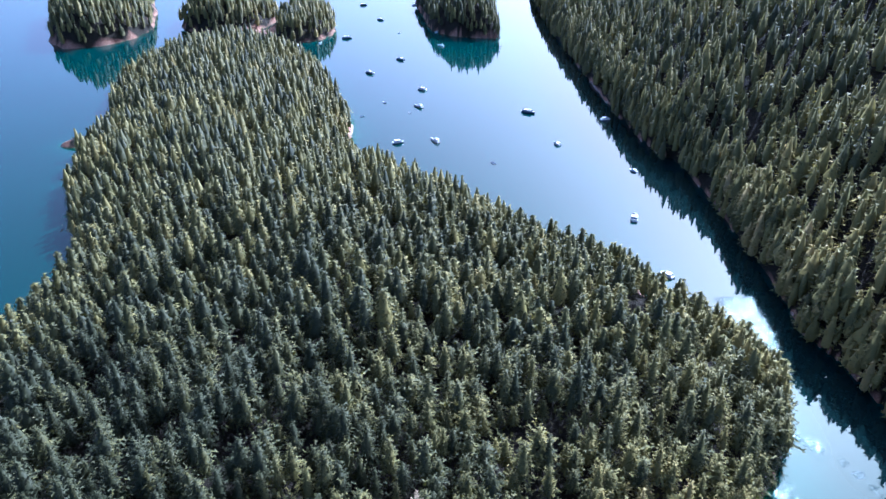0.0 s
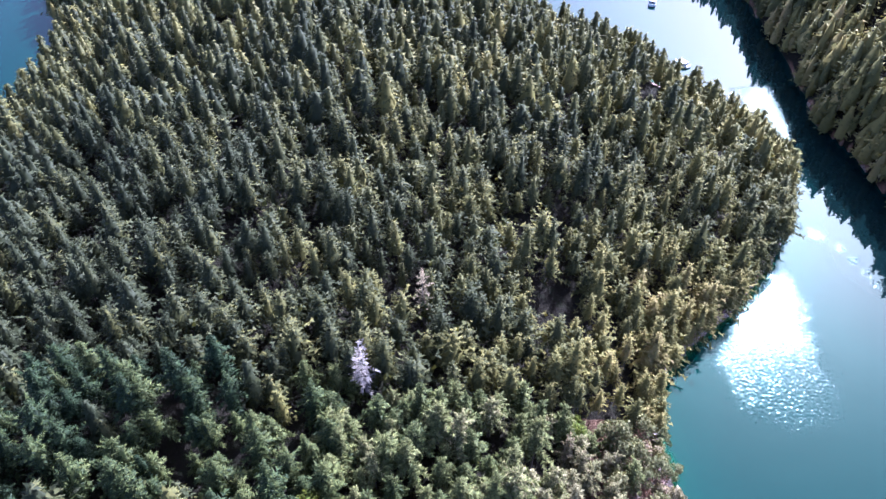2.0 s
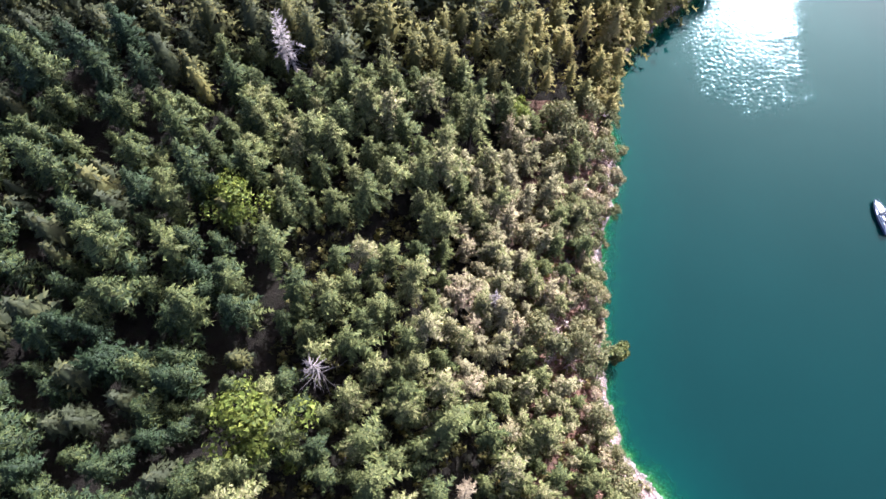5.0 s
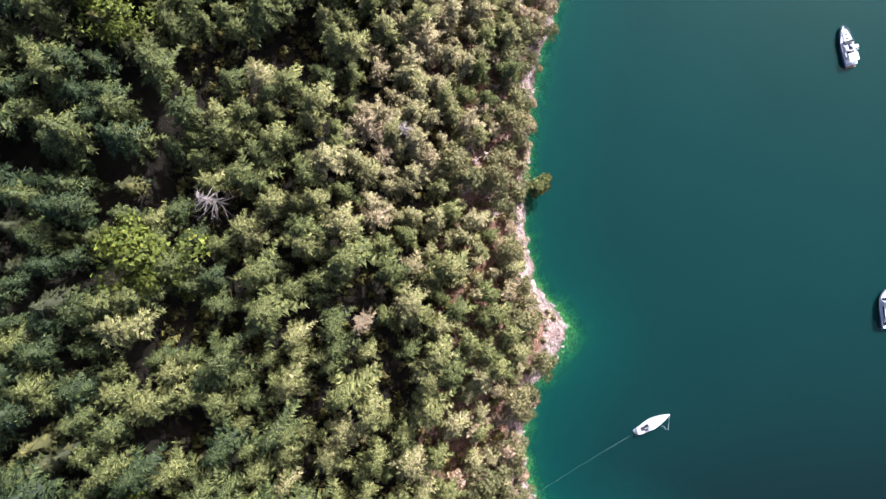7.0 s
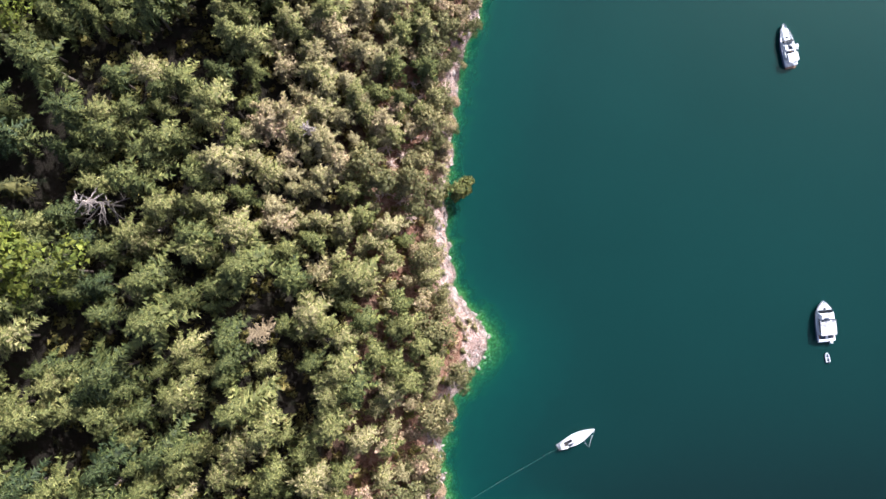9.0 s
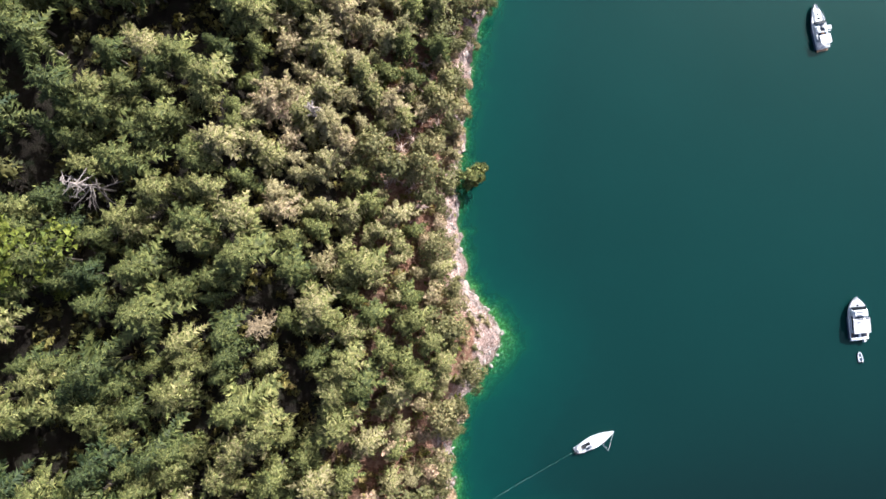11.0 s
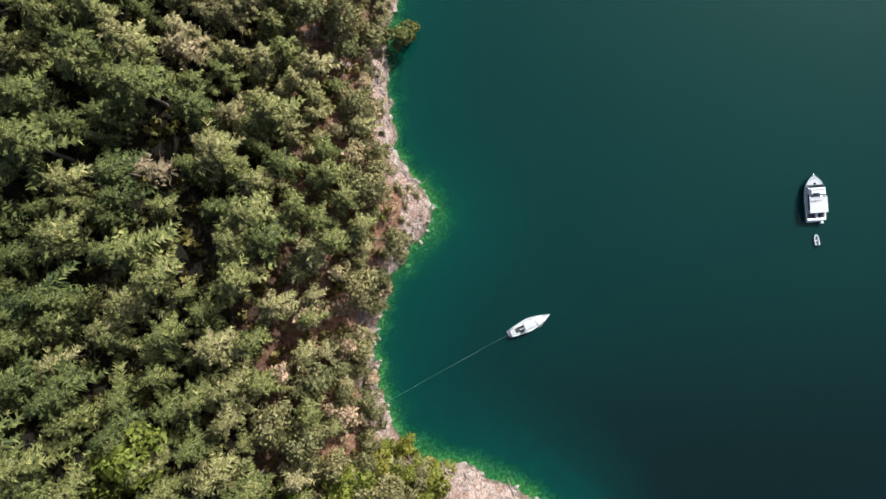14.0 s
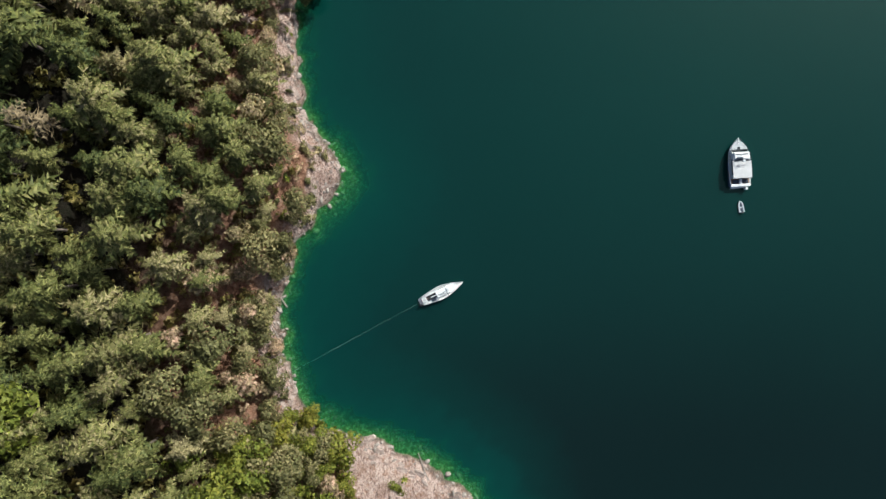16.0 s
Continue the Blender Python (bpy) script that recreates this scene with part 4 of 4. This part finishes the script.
def motor_yacht(label, length=10.0, beam=3.9, hull_mat=None, canvas=False):
    """A cabin cruiser with a raised helm, a long white roof and an open cockpit aft."""
    y = thing("motor_yacht", label, "motor yacht", "boats at anchor")
    L, B, F = length, beam, length * 0.125
    h = part("hull", hull_mesh(L, B, F, 3.4, 0.94), hull_mat or WHITE, y)
    part("waterline_stripe", block(0.02 * L, 0.55 * L, -B * 0.46, B * 0.46, 0.02, 0.14, 0.03), NAVY, h, "dark blue boot stripe")
    part("deck", deck_plate(L, B, F, 3.4, 0.72, 0.97), GREY, y, "pale grey non-slip bow deck")
    part("foredeck", block(0.70 * L, 0.87 * L, -B * 0.24, B * 0.24, F - 0.1, F + 0.22, 0.12, 0.2, 0.3), GREY, y, "pale grey raised foredeck")
    part("hatch", block(0.79 * L, 0.835 * L, -0.28, 0.28, F + 0.21, F + 0.27, 0.02), GLASS, y, "dark tinted deck hatch")
    part("windlass", block(0.91 * L, 0.935 * L, -0.12, 0.12, F + 0.05, F + 0.33, 0.03), STEEL, y)
    part("anchor_roller", block(0.96 * L, 1.03 * L, -0.1, 0.1, F + 0.12, F + 0.24, 0.03), STEEL, y)
    c = part("cabin", block(0.17 * L, 0.78 * L, -B * 0.43, B * 0.43, F - 0.1, F + 1.15, 0.10, 0.08, 0.75), WHITE, y)
    part("windscreen", block(0.66 * L, 0.785 * L, -B * 0.40, B * 0.40, F + 0.30, F + 1.0, 0.04, 0.14, 0.60), GLASS, c, "dark raked windscreen")
    for s in (-1, 1):
        part("side_window", block(0.24 * L, 0.58 * L, s * B * 0.412 - 0.03, s * B * 0.412 + 0.03, F + 0.5, F + 0.95, 0.02), GLASS, c, "long dark side window")
    part("roof", block(0.165 * L, 0.53 * L, -B * 0.44, B * 0.44, F + 1.16, F + 1.32, 0.06), ROOF, y, "flat off-white cabin roof")
    fb = part("flybridge", block(0.56 * L, 0.72 * L, -B * 0.37, B * 0.37, F + 1.14, F + 1.50, 0.12, 0.1, 0.30), WHITE, y)
    part("helm_seat", block(0.565 * L, 0.60 * L, -B * 0.02, B * 0.26, F + 1.48, F + 1.85, 0.05), CANVAS, fb, "dark canvas helm seat")
    part("bench_seat", block(0.535 * L, 0.56 * L, -B * 0.34, B * 0.34, F + 1.30, F + 1.58, 0.04), CANVAS, fb, "dark bench behind the helm")
    part("console", block(0.66 * L, 0.675 * L, -B * 0.28, B * 0.28, F + 1.46, F + 1.62, 0.03), GLASS, fb, "dark curved wind deflector")
    part("wheel", rod([(0.635 * L + 0.03 * math.sin(k * 1.0472), 0.35 + 0.2 * math.cos(k * 1.0472), F + 1.72 + 0.2 * math.sin(k * 1.0472)) for k in range(7)], 0.022, 4), BLACK, fb, "black steering wheel")
    part("cockpit_floor", block(0.03 * L, 0.17 * L, -B * 0.42, B * 0.42, F - 0.35, F - 0.10, 0.02), TEAK, y, "brown teak cockpit floor")
    for s in (-1, 1):
        part("cockpit_seat", block(0.065 * L, 0.15 * L, s * B * 0.22 - B * 0.14, s * B * 0.22 + B * 0.14, F - 0.10, F + 0.10, 0.05), CANVAS, y, "dark cockpit seat cushion")
    part("cabin_door", block(0.158 * L, 0.172 * L, -0.35, 0.35, F - 0.1, F + 1.05, 0.01), GLASS, y, "dark glass cabin door")
    part("cockpit_step", block(0.05 * L, 0.16 * L, -B * 0.06, B * 0.06, F - 0.10, F + 0.20, 0.03), WHITE, y)
    part("transom", block(0.0, 0.055 * L, -B * 0.46, B * 0.46, F - 0.3, F + 0.16, 0.05), WHITE, y)
    part("swim_platform", block(-0.03 * L, 0.0, -B * 0.40, B * 0.40, 0.22, 0.32, 0.03), WHITE, y)
    part("outboard", block(-0.07 * L, -0.015 * L, -B * 0.34, -B * 0.22, 0.3, 1.1, 0.07), WHITE, y, "small white outboard on the transom")
    part("mast_arch", rod([(0.53 * L, -B * 0.38, F + 1.3), (0.515 * L, -B * 0.30, F + 2.2), (0.515 * L, B * 0.30, F + 2.2), (0.53 * L, B * 0.38, F + 1.3)], 0.06), BLACK, y, "dark tubular radar arch")
    part("radar", block(0.49 * L, 0.54 * L, -0.26, 0.26, F + 2.2, F + 2.42, 0.09), WHITE, y)
    part("antenna", rod([(0.515 * L, B * 0.2, F + 2.2), (0.46 * L, B * 0.22, F + 4.2)], 0.02, 4), WHITE, y)
    for s in (-1, 1):
        rl = part("rail", rod([(a, s * b, z) for a, b, z in rail_line(L, B, F, 0.45, 0.985, 0.55, 3.4)], 0.022, 5), STEEL, y, "steel bow rail")
        for a, b, z in rail_line(L, B, F, 0.45, 0.97, 0.0, 3.4)[::2]:
            part("stanchion", rod([(a, s * b, z - 0.1), (a, s * b, z + 0.55)], 0.018, 4), STEEL, rl)
    if canvas:
        part("canopy", block(0.02 * L, 0.20 * L, -B * 0.42, B * 0.42, F + 1.0, F + 1.18, 0.06), CANVAS, y, "dark canvas cockpit canopy")
    return y


def sport_cruiser(label, length=9.8, beam=3.2):
    """A slender express cruiser: long white foredeck with hatches, open helm amidships, white canopy over the cockpit."""
    y = thing("motor_yacht", label, "motor yacht", "boats at anchor")
    L, B, F = length, beam, length * 0.115
    h = part("hull", hull_mesh(L, B, F, 2.0, 0.88), WHITE, y)
    part("side_stripe", rod([(a, b * 1.08, z - 0.12) for a, b, z in rail_line(L, B, F, 0.03, 0.8, -0.22, 2.0)], 0.13, 6), NAVY, h, "dark blue hull side stripe")
    part("waterline_stripe", block(0.02 * L, 0.5 * L, -B * 0.46, B * 0.46, 0.02, 0.14, 0.03), NAVY, h, "dark blue boot stripe")
    part("foredeck", block(0.58 * L, 0.90 * L, -B * 0.27, B * 0.27, F - 0.1, F + 0.36, 0.14, 0.25, 0.6), WHITE, y)
    for x, w in ((0.66, 0.36), (0.76, 0.26)):
        part("hatch", block((x - 0.02) * L, (x + 0.02) * L, -w * 0.8, w * 0.8, F + 0.34, F + 0.41, 0.02), GLASS, y, "dark tinted deck hatch")
    c = part("coaming", block(0.16 * L, 0.60 * L, -B * 0.43, B * 0.43, F - 0.1, F + 0.42, 0.1, 0.06, 0.3), GREY, y, "grey cockpit coaming")
    part("windscreen", block(0.54 * L, 0.60 * L, -B * 0.38, B * 0.38, F + 0.40, F + 0.92, 0.03, 0.1, 0.45), GLASS, c, "dark raked windscreen")
    part("cockpit_floor", block(0.19 * L, 0.52 * L, -B * 0.30, B * 0.30, F + 0.36, F + 0.45, 0.02), CANVAS, y, "dark carpeted cockpit floor")
    part("helm_seat", block(0.43 * L, 0.485 * L, -B * 0.30, -B * 0.05, F + 0.44, F + 0.95, 0.07), WHITE, y, "white helm seat")
    part("side_seat", block(0.36 * L, 0.49 * L, B * 0.10, B * 0.32, F + 0.44, F + 0.72, 0.06), WHITE, y, "white cockpit lounge seat")
    part("table", block(0.30 * L, 0.37 * L, -B * 0.14, B * 0.10, F + 0.70, F + 0.75, 0.02), TEAK, y, "brown cockpit table")
    part("targa_arch", rod([(0.30 * L, -B * 0.46, F + 0.3), (0.33 * L, -B * 0.42, F + 1.6), (0.33 * L, B * 0.42, F + 1.6), (0.30 * L, B * 0.46, F + 0.3)], 0.09, 6), WHITE, y)
    part("hardtop", block(0.36 * L, 0.45 * L, -B * 0.50, -B * 0.02, F + 1.55, F + 1.63, 0.03), GREY, y, "pale folded sun awning")
    part("canopy", block(0.07 * L, 0.27 * L, -B * 0.42, B * 0.36, F + 1.15, F + 1.30, 0.07, 0.06), WHITE, y, "taut white canvas cockpit canopy")
    for a in (0.08, 0.26):
        for s in (-0.38, 0.32):
            part("canopy_pole", rod([(a * L, s * B, F - 0.05), (a * L, s * B, F + 1.18)], 0.025, 5), STEEL, y)
    part("transom", block(0.0, 0.05 * L, -B * 0.42, B * 0.42, F - 0.3, F + 0.1, 0.05), GREY, y)
    part("swim_platform", block(-0.05 * L, 0.0, -B * 0.38, B * 0.38, 0.22, 0.32, 0.03), TEAK, y, "brown swim platform")
    for s in (-1, 1):
        rl = part("rail", rod([(a, s * b, z) for a, b, z in rail_line(L, B, F, 0.5, 0.985, 0.5, 2.0)], 0.022, 5), STEEL, y, "steel bow rail")
        for a, b, z in rail_line(L, B, F, 0.5, 0.97, 0.0, 2.0)[::2]:
            part("stanchion", rod([(a, s * b, z - 0.1), (a, s * b, z + 0.5)], 0.018, 4), STEEL, rl)
    return y


def sailboat(label):
    """A white sloop: cabin trunk, open cockpit, bare mast with boom, spreaders and stays."""
    y = thing("sailboat", label, "sailboat", "boats at anchor")
    L, B, F = 8.9, 2.7, 0.95
    part("hull", hull_mesh(L, B, F, 1.7, 0.62, 0.2), WHITE, y)
    part("deck", block(0.36 * L, 0.82 * L, -B * 0.26, B * 0.26, F - 0.1, F + 0.06, 0.04, 0.0), WHITE, y)
    c = part("cabin", block(0.36 * L, 0.70 * L, -B * 0.29, B * 0.29, F - 0.1, F + 0.38, 0.10, 0.12, 0.35), WHITE, y)
    for s in (-1, 1):
        part("side_window", block(0.42 * L, 0.58 * L, s * B * 0.275 - 0.02, s * B * 0.275 + 0.02, F + 0.10, F + 0.24, 0.015), GLASS, c, "narrow dark side window")
    part("hatch", block(0.60 * L, 0.65 * L, -0.25, 0.25, F + 0.37, F + 0.43, 0.02), GREY, c)
    part("companionway", block(0.345 * L, 0.40 * L, -0.32, 0.32, F + 0.05, F + 0.43, 0.03), CANVAS, c, "dark companionway hatch")
    part("cockpit_well", block(0.12 * L, 0.345 * L, -B * 0.20, B * 0.20, F - 0.40, F - 0.10, 0.02), BLACK, y, "dark open cockpit well")
    for s in (-1, 1):
        part("bench", block(0.12 * L, 0.345 * L, s * B * 0.28 - 0.26, s * B * 0.28 + 0.26, F - 0.12, F + 0.05, 0.03), WHITE, y)
        part("coaming", block(0.10 * L, 0.36 * L, s * B * 0.37 - 0.05, s * B * 0.37 + 0.05, F - 0.05, F + 0.22, 0.03), GREY, y)
    part("cushion", block(0.20 * L, 0.30 * L, -B * 0.36, -B * 0.14, F + 0.05, F + 0.14, 0.03), CANVAS, y, "dark cockpit cushion")
    part("tiller", rod([(0.04 * L, 0, F + 0.15), (0.17 * L, 0.1, F + 0.3)], 0.03, 5), TEAK, y)
    m = part("mast", rod([(0.60 * L, 0, F), (0.60 * L, 0, 9.8)], 0.06, 8), STEEL, y, "bare aluminium mast")
    for z in (4.8, 7.2):
        part("spreader", rod([(0.60 * L, -0.75, z), (0.60 * L, 0.75, z)], 0.03, 5), STEEL, m)
    part("boom", rod([(0.60 * L, 0, F + 0.95), (0.22 * L, 0, F + 0.95)], 0.09, 6), WHITE, m, "boom with furled white sail")
    part("forestay", rod([(0.985 * L, 0, F + 0.25), (0.60 * L, 0, 9.6)], 0.028, 5), WHITE, y, "furled white foresail on the forestay")
    part("backstay", rod([(0.01 * L, 0, F), (0.60 * L, 0, 9.7)], 0.012, 4), STEEL, y)
    for s in (-1, 1):
        part("shroud", rod([(0.59 * L, s * B * 0.46, F), (0.60 * L, s * 0.75, 7.2), (0.60 * L, 0, 9.6)], 0.012, 4), STEEL, y)
    part("pulpit", rod([(0.90 * L, -0.45, F + 0.2), (0.93 * L, -0.4, F + 0.75), (1.0 * L, 0, F + 0.8), (0.93 * L, 0.4, F + 0.75), (0.90 * L, 0.45, F + 0.2)], 0.025, 5), STEEL, y, "steel bow pulpit")
    part("stern_platform", block(-0.06 * L, 0.0, -0.7, 0.7, 0.25, 0.34, 0.03), WHITE, y)
    part("lazarette", block(0.01 * L, 0.10 * L, -B * 0.20, B * 0.20, F - 0.10, F + 0.04, 0.03), GREY, y, "grey stern locker lid")
    part("sprayhood", block(0.345 * L, 0.40 * L, -B * 0.26, B * 0.26, F + 0.30, F + 0.78, 0.10, 0.15, 0.2), WHITE, y, "white canvas sprayhood")
    part("outboard", block(-0.07 * L, -0.02 * L, -0.75, -0.40, 0.35, 1.15, 0.08), BLACK, y, "black outboard motor")
    return y


def dinghy(label, length=2.7, mat=None):
    """An inflatable tender: a bent tube round a flat floor, with a thwart."""
    d = thing("dinghy", label, "dinghy", "tenders")
    L, w = length, length * 0.2
    pts = [(0, -w, 0.2), (L * 0.35, -w, 0.2), (L * 0.7, -w * 0.9, 0.23), (L * 0.93, -w * 0.45, 0.32), (L, 0, 0.36), (L * 0.93, w * 0.45, 0.32), (L * 0.7, w * 0.9, 0.23), (L * 0.35, w, 0.2), (0, w, 0.2)]
    part("tube", rod(pts, length * 0.075, 8), mat or TUBES, d)
    part("floor", block(0.05, L * 0.85, -w * 0.85, w * 0.85, 0.06, 0.14, 0.02), CANVAS, d, "dark floor boards")
    part("thwart", block(L * 0.42, L * 0.50, -w, w, 0.25, 0.30, 0.02), WHITE, d)
    part("transom", block(0.02, 0.08, -w, w, 0.05, 0.4, 0.01), GREY, d)
    part("outboard", block(-0.22, 0.06, -0.13, 0.13, 0.1, 0.7, 0.05), BLACK, d, "black outboard motor")
    return d


def afloat(stern, bow):
    a = math.degrees(math.atan2(bow[1] - stern[1], bow[0] - stern[0]))
    return pose(stern[0], stern[1], 0.0, 0, 0, a)


yacht = motor_yacht("white motor yacht with dark windscreen and flybridge, anchored on teal water", 9.2, 4.15)
yacht.matrix_basis = afloat((144.15, 5.75), (142.75, 14.85))
tender = dinghy("small grey inflatable dinghy floating astern of a yacht", 2.1)
tender.matrix_basis = afloat((145.25, 0.9), (144.55, 3.3))
second = sport_cruiser("slender white motor yacht with white aft canopy, anchored off the island", 9.8, 3.2)
second.matrix_basis = afloat((132.6, 68.5), (130.0, 77.8))
sloop = sailboat("white sailboat with bare mast, tied by a stern line to shore")
sloop.matrix_basis = afloat((84.4, -22.0), (92.2, -17.4))
line_pts = [Vector((84.4, -22.0, 0.95)).lerp(Vector((59.6, -38.4, 1.6)), k / 12) - Vector((0, 0, 0.5 * math.sin(math.pi * k / 12))) for k in range(13)]
v, f = tube([tuple(p) for p in line_pts], [0.012] * 13, 4)
tagged(new("mooring_line", mesh_of("mooring_line", v, f, ROPE)), "pale rope stretched from the sailboat stern to the shore", "rope")

cruiser = motor_yacht("dark-hulled motor yacht with white cabin at anchor in the channel", 11.0, 3.7, NAVY, True)
cruiser.matrix_basis = pose(66, 558, 0, 0, 0, -28)
skiff = dinghy("small dark skiff drifting in the channel", 4.2, NAVY)
skiff.matrix_basis = pose(36, 447, 0, 0, 0, 120)
# places of the boats in the channel, the turn of each and its length against the first of its kind
for proto, rows in ((yacht, [(112, 362, 75, 1.0), (117, 300, 130, 0.85), (86, 482, 120, 0.75), (127, 538, 10, 0.85), (131, 434, 135, 0.6), (-37, 486, 20, 0.95), (-15, 616, 150, 0.95),
                             (-160, 776, 60, 0.6), (-137, 786, 80, 0.6), (-9, 841, 30, 0.7)]),
                    (second, [(-3, 487, 125, 1.05), (-17, 567, 140, 1.0), (1, 776, 140, 0.9), (-42, 1003, 30, 0.9)]),
                    (cruiser, [(-40, 718, 150, 0.85), (-67, 668, 145, 0.9), (-115, 812, 5, 1.0), (-75, 909, 160, 0.8), (-114, 1003, 20, 0.9)]),
                    (skiff, [(-49, 579, 110, 1.1), (-27, 553, 100, 0.8), (-67, 545, 20, 0.9), (-52, 838, 60, 1.1)])):
    for x, y, a, s in rows:
        o = copy_thing(proto, pose(x, y, 0, 0, 0, a))
        o.scale = (s, s, s)

# ---- boulders on the water's edge ----
STONE = wood("shore_stone", (0.11, 0.09, 0.075), (0.38, 0.32, 0.27), 0.85)
stone_meshes = []
for k in range(8):
    bm = bmesh.new()
    bmesh.ops.create_icosphere(bm, subdivisions=2 if k < 3 else 1, radius=0.5)
    rs = random.Random(900 + k)
    stretch = (rs.uniform(0.8, 1.5), rs.uniform(0.6, 1.0), rs.uniform(0.45, 0.7))
    for v in bm.verts:
        n = 1 + 0.35 * noise.noise(v.co * 2.3 + Vector((k * 7.0, 0, 0)))
        v.co = Vector([c * n * q for c, q in zip(v.co, stretch)])
    me = bpy.data.meshes.new("stone")
    bm.to_mesh(me)
    bm.free()
    me.materials.append(STONE)
    stone_meshes.append(me)
r = np.random.RandomState(5)
edge = scatter(9, 52, 100, -62, 104, 1.2, -3.2)
edge = edge[(edge[:, 3] < 2.0) & (r.uniform(0, 1, len(edge)) < 0.7)]
edge = edge[r.permutation(len(edge))]
for x, y, z, d in edge[:300]:
    o = new("stone", stone_meshes[r.randint(8)])
    o.parent = earth
    s = r.uniform(0.35, 1.0) ** 1.6 * 1.15
    o.matrix_basis = pose(x, y, z - 0.08 * s, r.uniform(-20, 20), r.uniform(-20, 20), r.uniform(0, 360))
    o.scale = (s, s, s)
rest = []
for x, y, z, d in edge[300:]:
    m = stone_meshes[3 + r.randint(5)]
    co = np.empty(len(m.vertices) * 3)
    m.vertices.foreach_get("co", co)
    a, s = r.uniform(0, 6.28), r.uniform(0.35, 1.0) ** 1.5 * 1.5
    co = co.reshape(-1, 3) * s
    rest.append((np.stack([co[:, 0] * math.cos(a) - co[:, 1] * math.sin(a) + x, co[:, 0] * math.sin(a) + co[:, 1] * math.cos(a) + y, co[:, 2] + z], 1),
                 np.array([tuple(q.vertices) for q in m.polygons])))
if rest:
    v, f = join(rest)
    shingle = tagged(new("shingle", mesh_of("shingle", v, f, STONE)), "pale granite stones scattered along the water line", "stones", kind="stuff")

# ledges of fractured granite along the bank, their long sides with the shore
LEDGE, nt, p, out = material("granite_ledge")
ln = noise_tex(nt, 1.4, 7.0, 0.75)
tone = ramp(nt, ln, [(0.3, (0.14, 0.10, 0.085)), (0.48, (0.33, 0.255, 0.22)), (0.7, (0.50, 0.42, 0.37))])
own = calc(nt, "MULTIPLY_ADD", nt.nodes.new("ShaderNodeObjectInfo").outputs["Random"], 0.6, 0.5)
nt.links.new(mix(nt, 1.0, tone, ramp(nt, own, [(0.5, (0.6, 0.55, 0.52)), (1.0, (1.0, 0.98, 0.95))]), "MULTIPLY"), p.inputs["Base Color"])
p.inputs["Roughness"].default_value = 0.9
bump(nt, ln, 0.9, 0.3, p)
ledge_meshes = []
for k in range(7):
    rs = random.Random(950 + k)
    bm = bmesh.new()
    bmesh.ops.create_cube(bm, size=1.0)
    bmesh.ops.subdivide_edges(bm, edges=list(bm.edges), cuts=1, use_grid_fill=True)
    for v in bm.verts:
        v.co = Vector((v.co.x * 2.0 * (1 - 0.25 * abs(v.co.y)), v.co.y * 1.0, v.co.z * 0.7)) + Vector([rs.uniform(-0.16, 0.16) for q in range(3)])
        v.co.z += 0.12 * v.co.y
    bmesh.ops.bevel(bm, geom=[e for e in bm.edges if e.is_boundary or e.calc_face_angle(0) > 0.6], offset=0.05, segments=1, affect="EDGES")
    me = bpy.data.meshes.new("rock_ledge")
    bm.to_mesh(me)
    bm.free()
    me.materials.append(LEDGE)
    ledge_meshes.append(me)
r = np.random.RandomState(91)
ledges = scatter(44, 50, 100, -64, 104, 1.7, 0.2)
ledges = ledges[(ledges[:, 3] < 3.6) & (r.uniform(0, 1, len(ledges)) < 0.75)]
ledges = ledges[r.permutation(len(ledges))[:290]]
gx = land_height(ledges[:, 0] + 0.7, ledges[:, 1])[1] - land_height(ledges[:, 0] - 0.7, ledges[:, 1])[1]
gy = land_height(ledges[:, 0], ledges[:, 1] + 0.7)[1] - land_height(ledges[:, 0], ledges[:, 1] - 0.7)[1]
for (x, y, z, d), ax, ay in zip(ledges, gx, gy):
    o = new("rock_ledge", ledge_meshes[r.randint(7)])
    o.parent = earth
    q = r.uniform(0.3, 0.95)
    o.matrix_basis = pose(x, y, z + 0.02 * q, r.uniform(-14, 14), r.uniform(-10, 10), math.degrees(math.atan2(ax, -ay)) + r.uniform(-22, 22))
    o.scale = (q * r.uniform(0.7, 1.3), q, q * r.uniform(0.5, 0.9))

# driftwood washed up on the rocks
r = np.random.RandomState(31)
shore = scatter(25, 52, 100, -62, 78, 2.0, 0.3)
shore = shore[shore[:, 3] < 2.4]
for k in r.choice(len(shore), 12, replace=False):
    x, y, z, d = shore[k]
    ln, a = r.uniform(2.5, 6.0), r.uniform(0, 3.14)
    way = np.array([math.cos(a), math.sin(a)])
    pts = []
    for t in np.linspace(-0.5, 0.5, 6):
        q = np.array([x, y]) + way * ln * t
        g = float(land_height(np.array([q[0]]), np.array([q[1]]))[0][0])
        pts.append((q[0], q[1], max(g, 0.0) + 0.14 + r.uniform(0, 0.05)))
    v, f = tube(pts, np.linspace(0.17, 0.08, 6), 7)
    tagged(new("driftwood_log", mesh_of("driftwood_log", v, f, DEAD)), "pale weathered driftwood log lying on the shore rocks", "log", "driftwood")
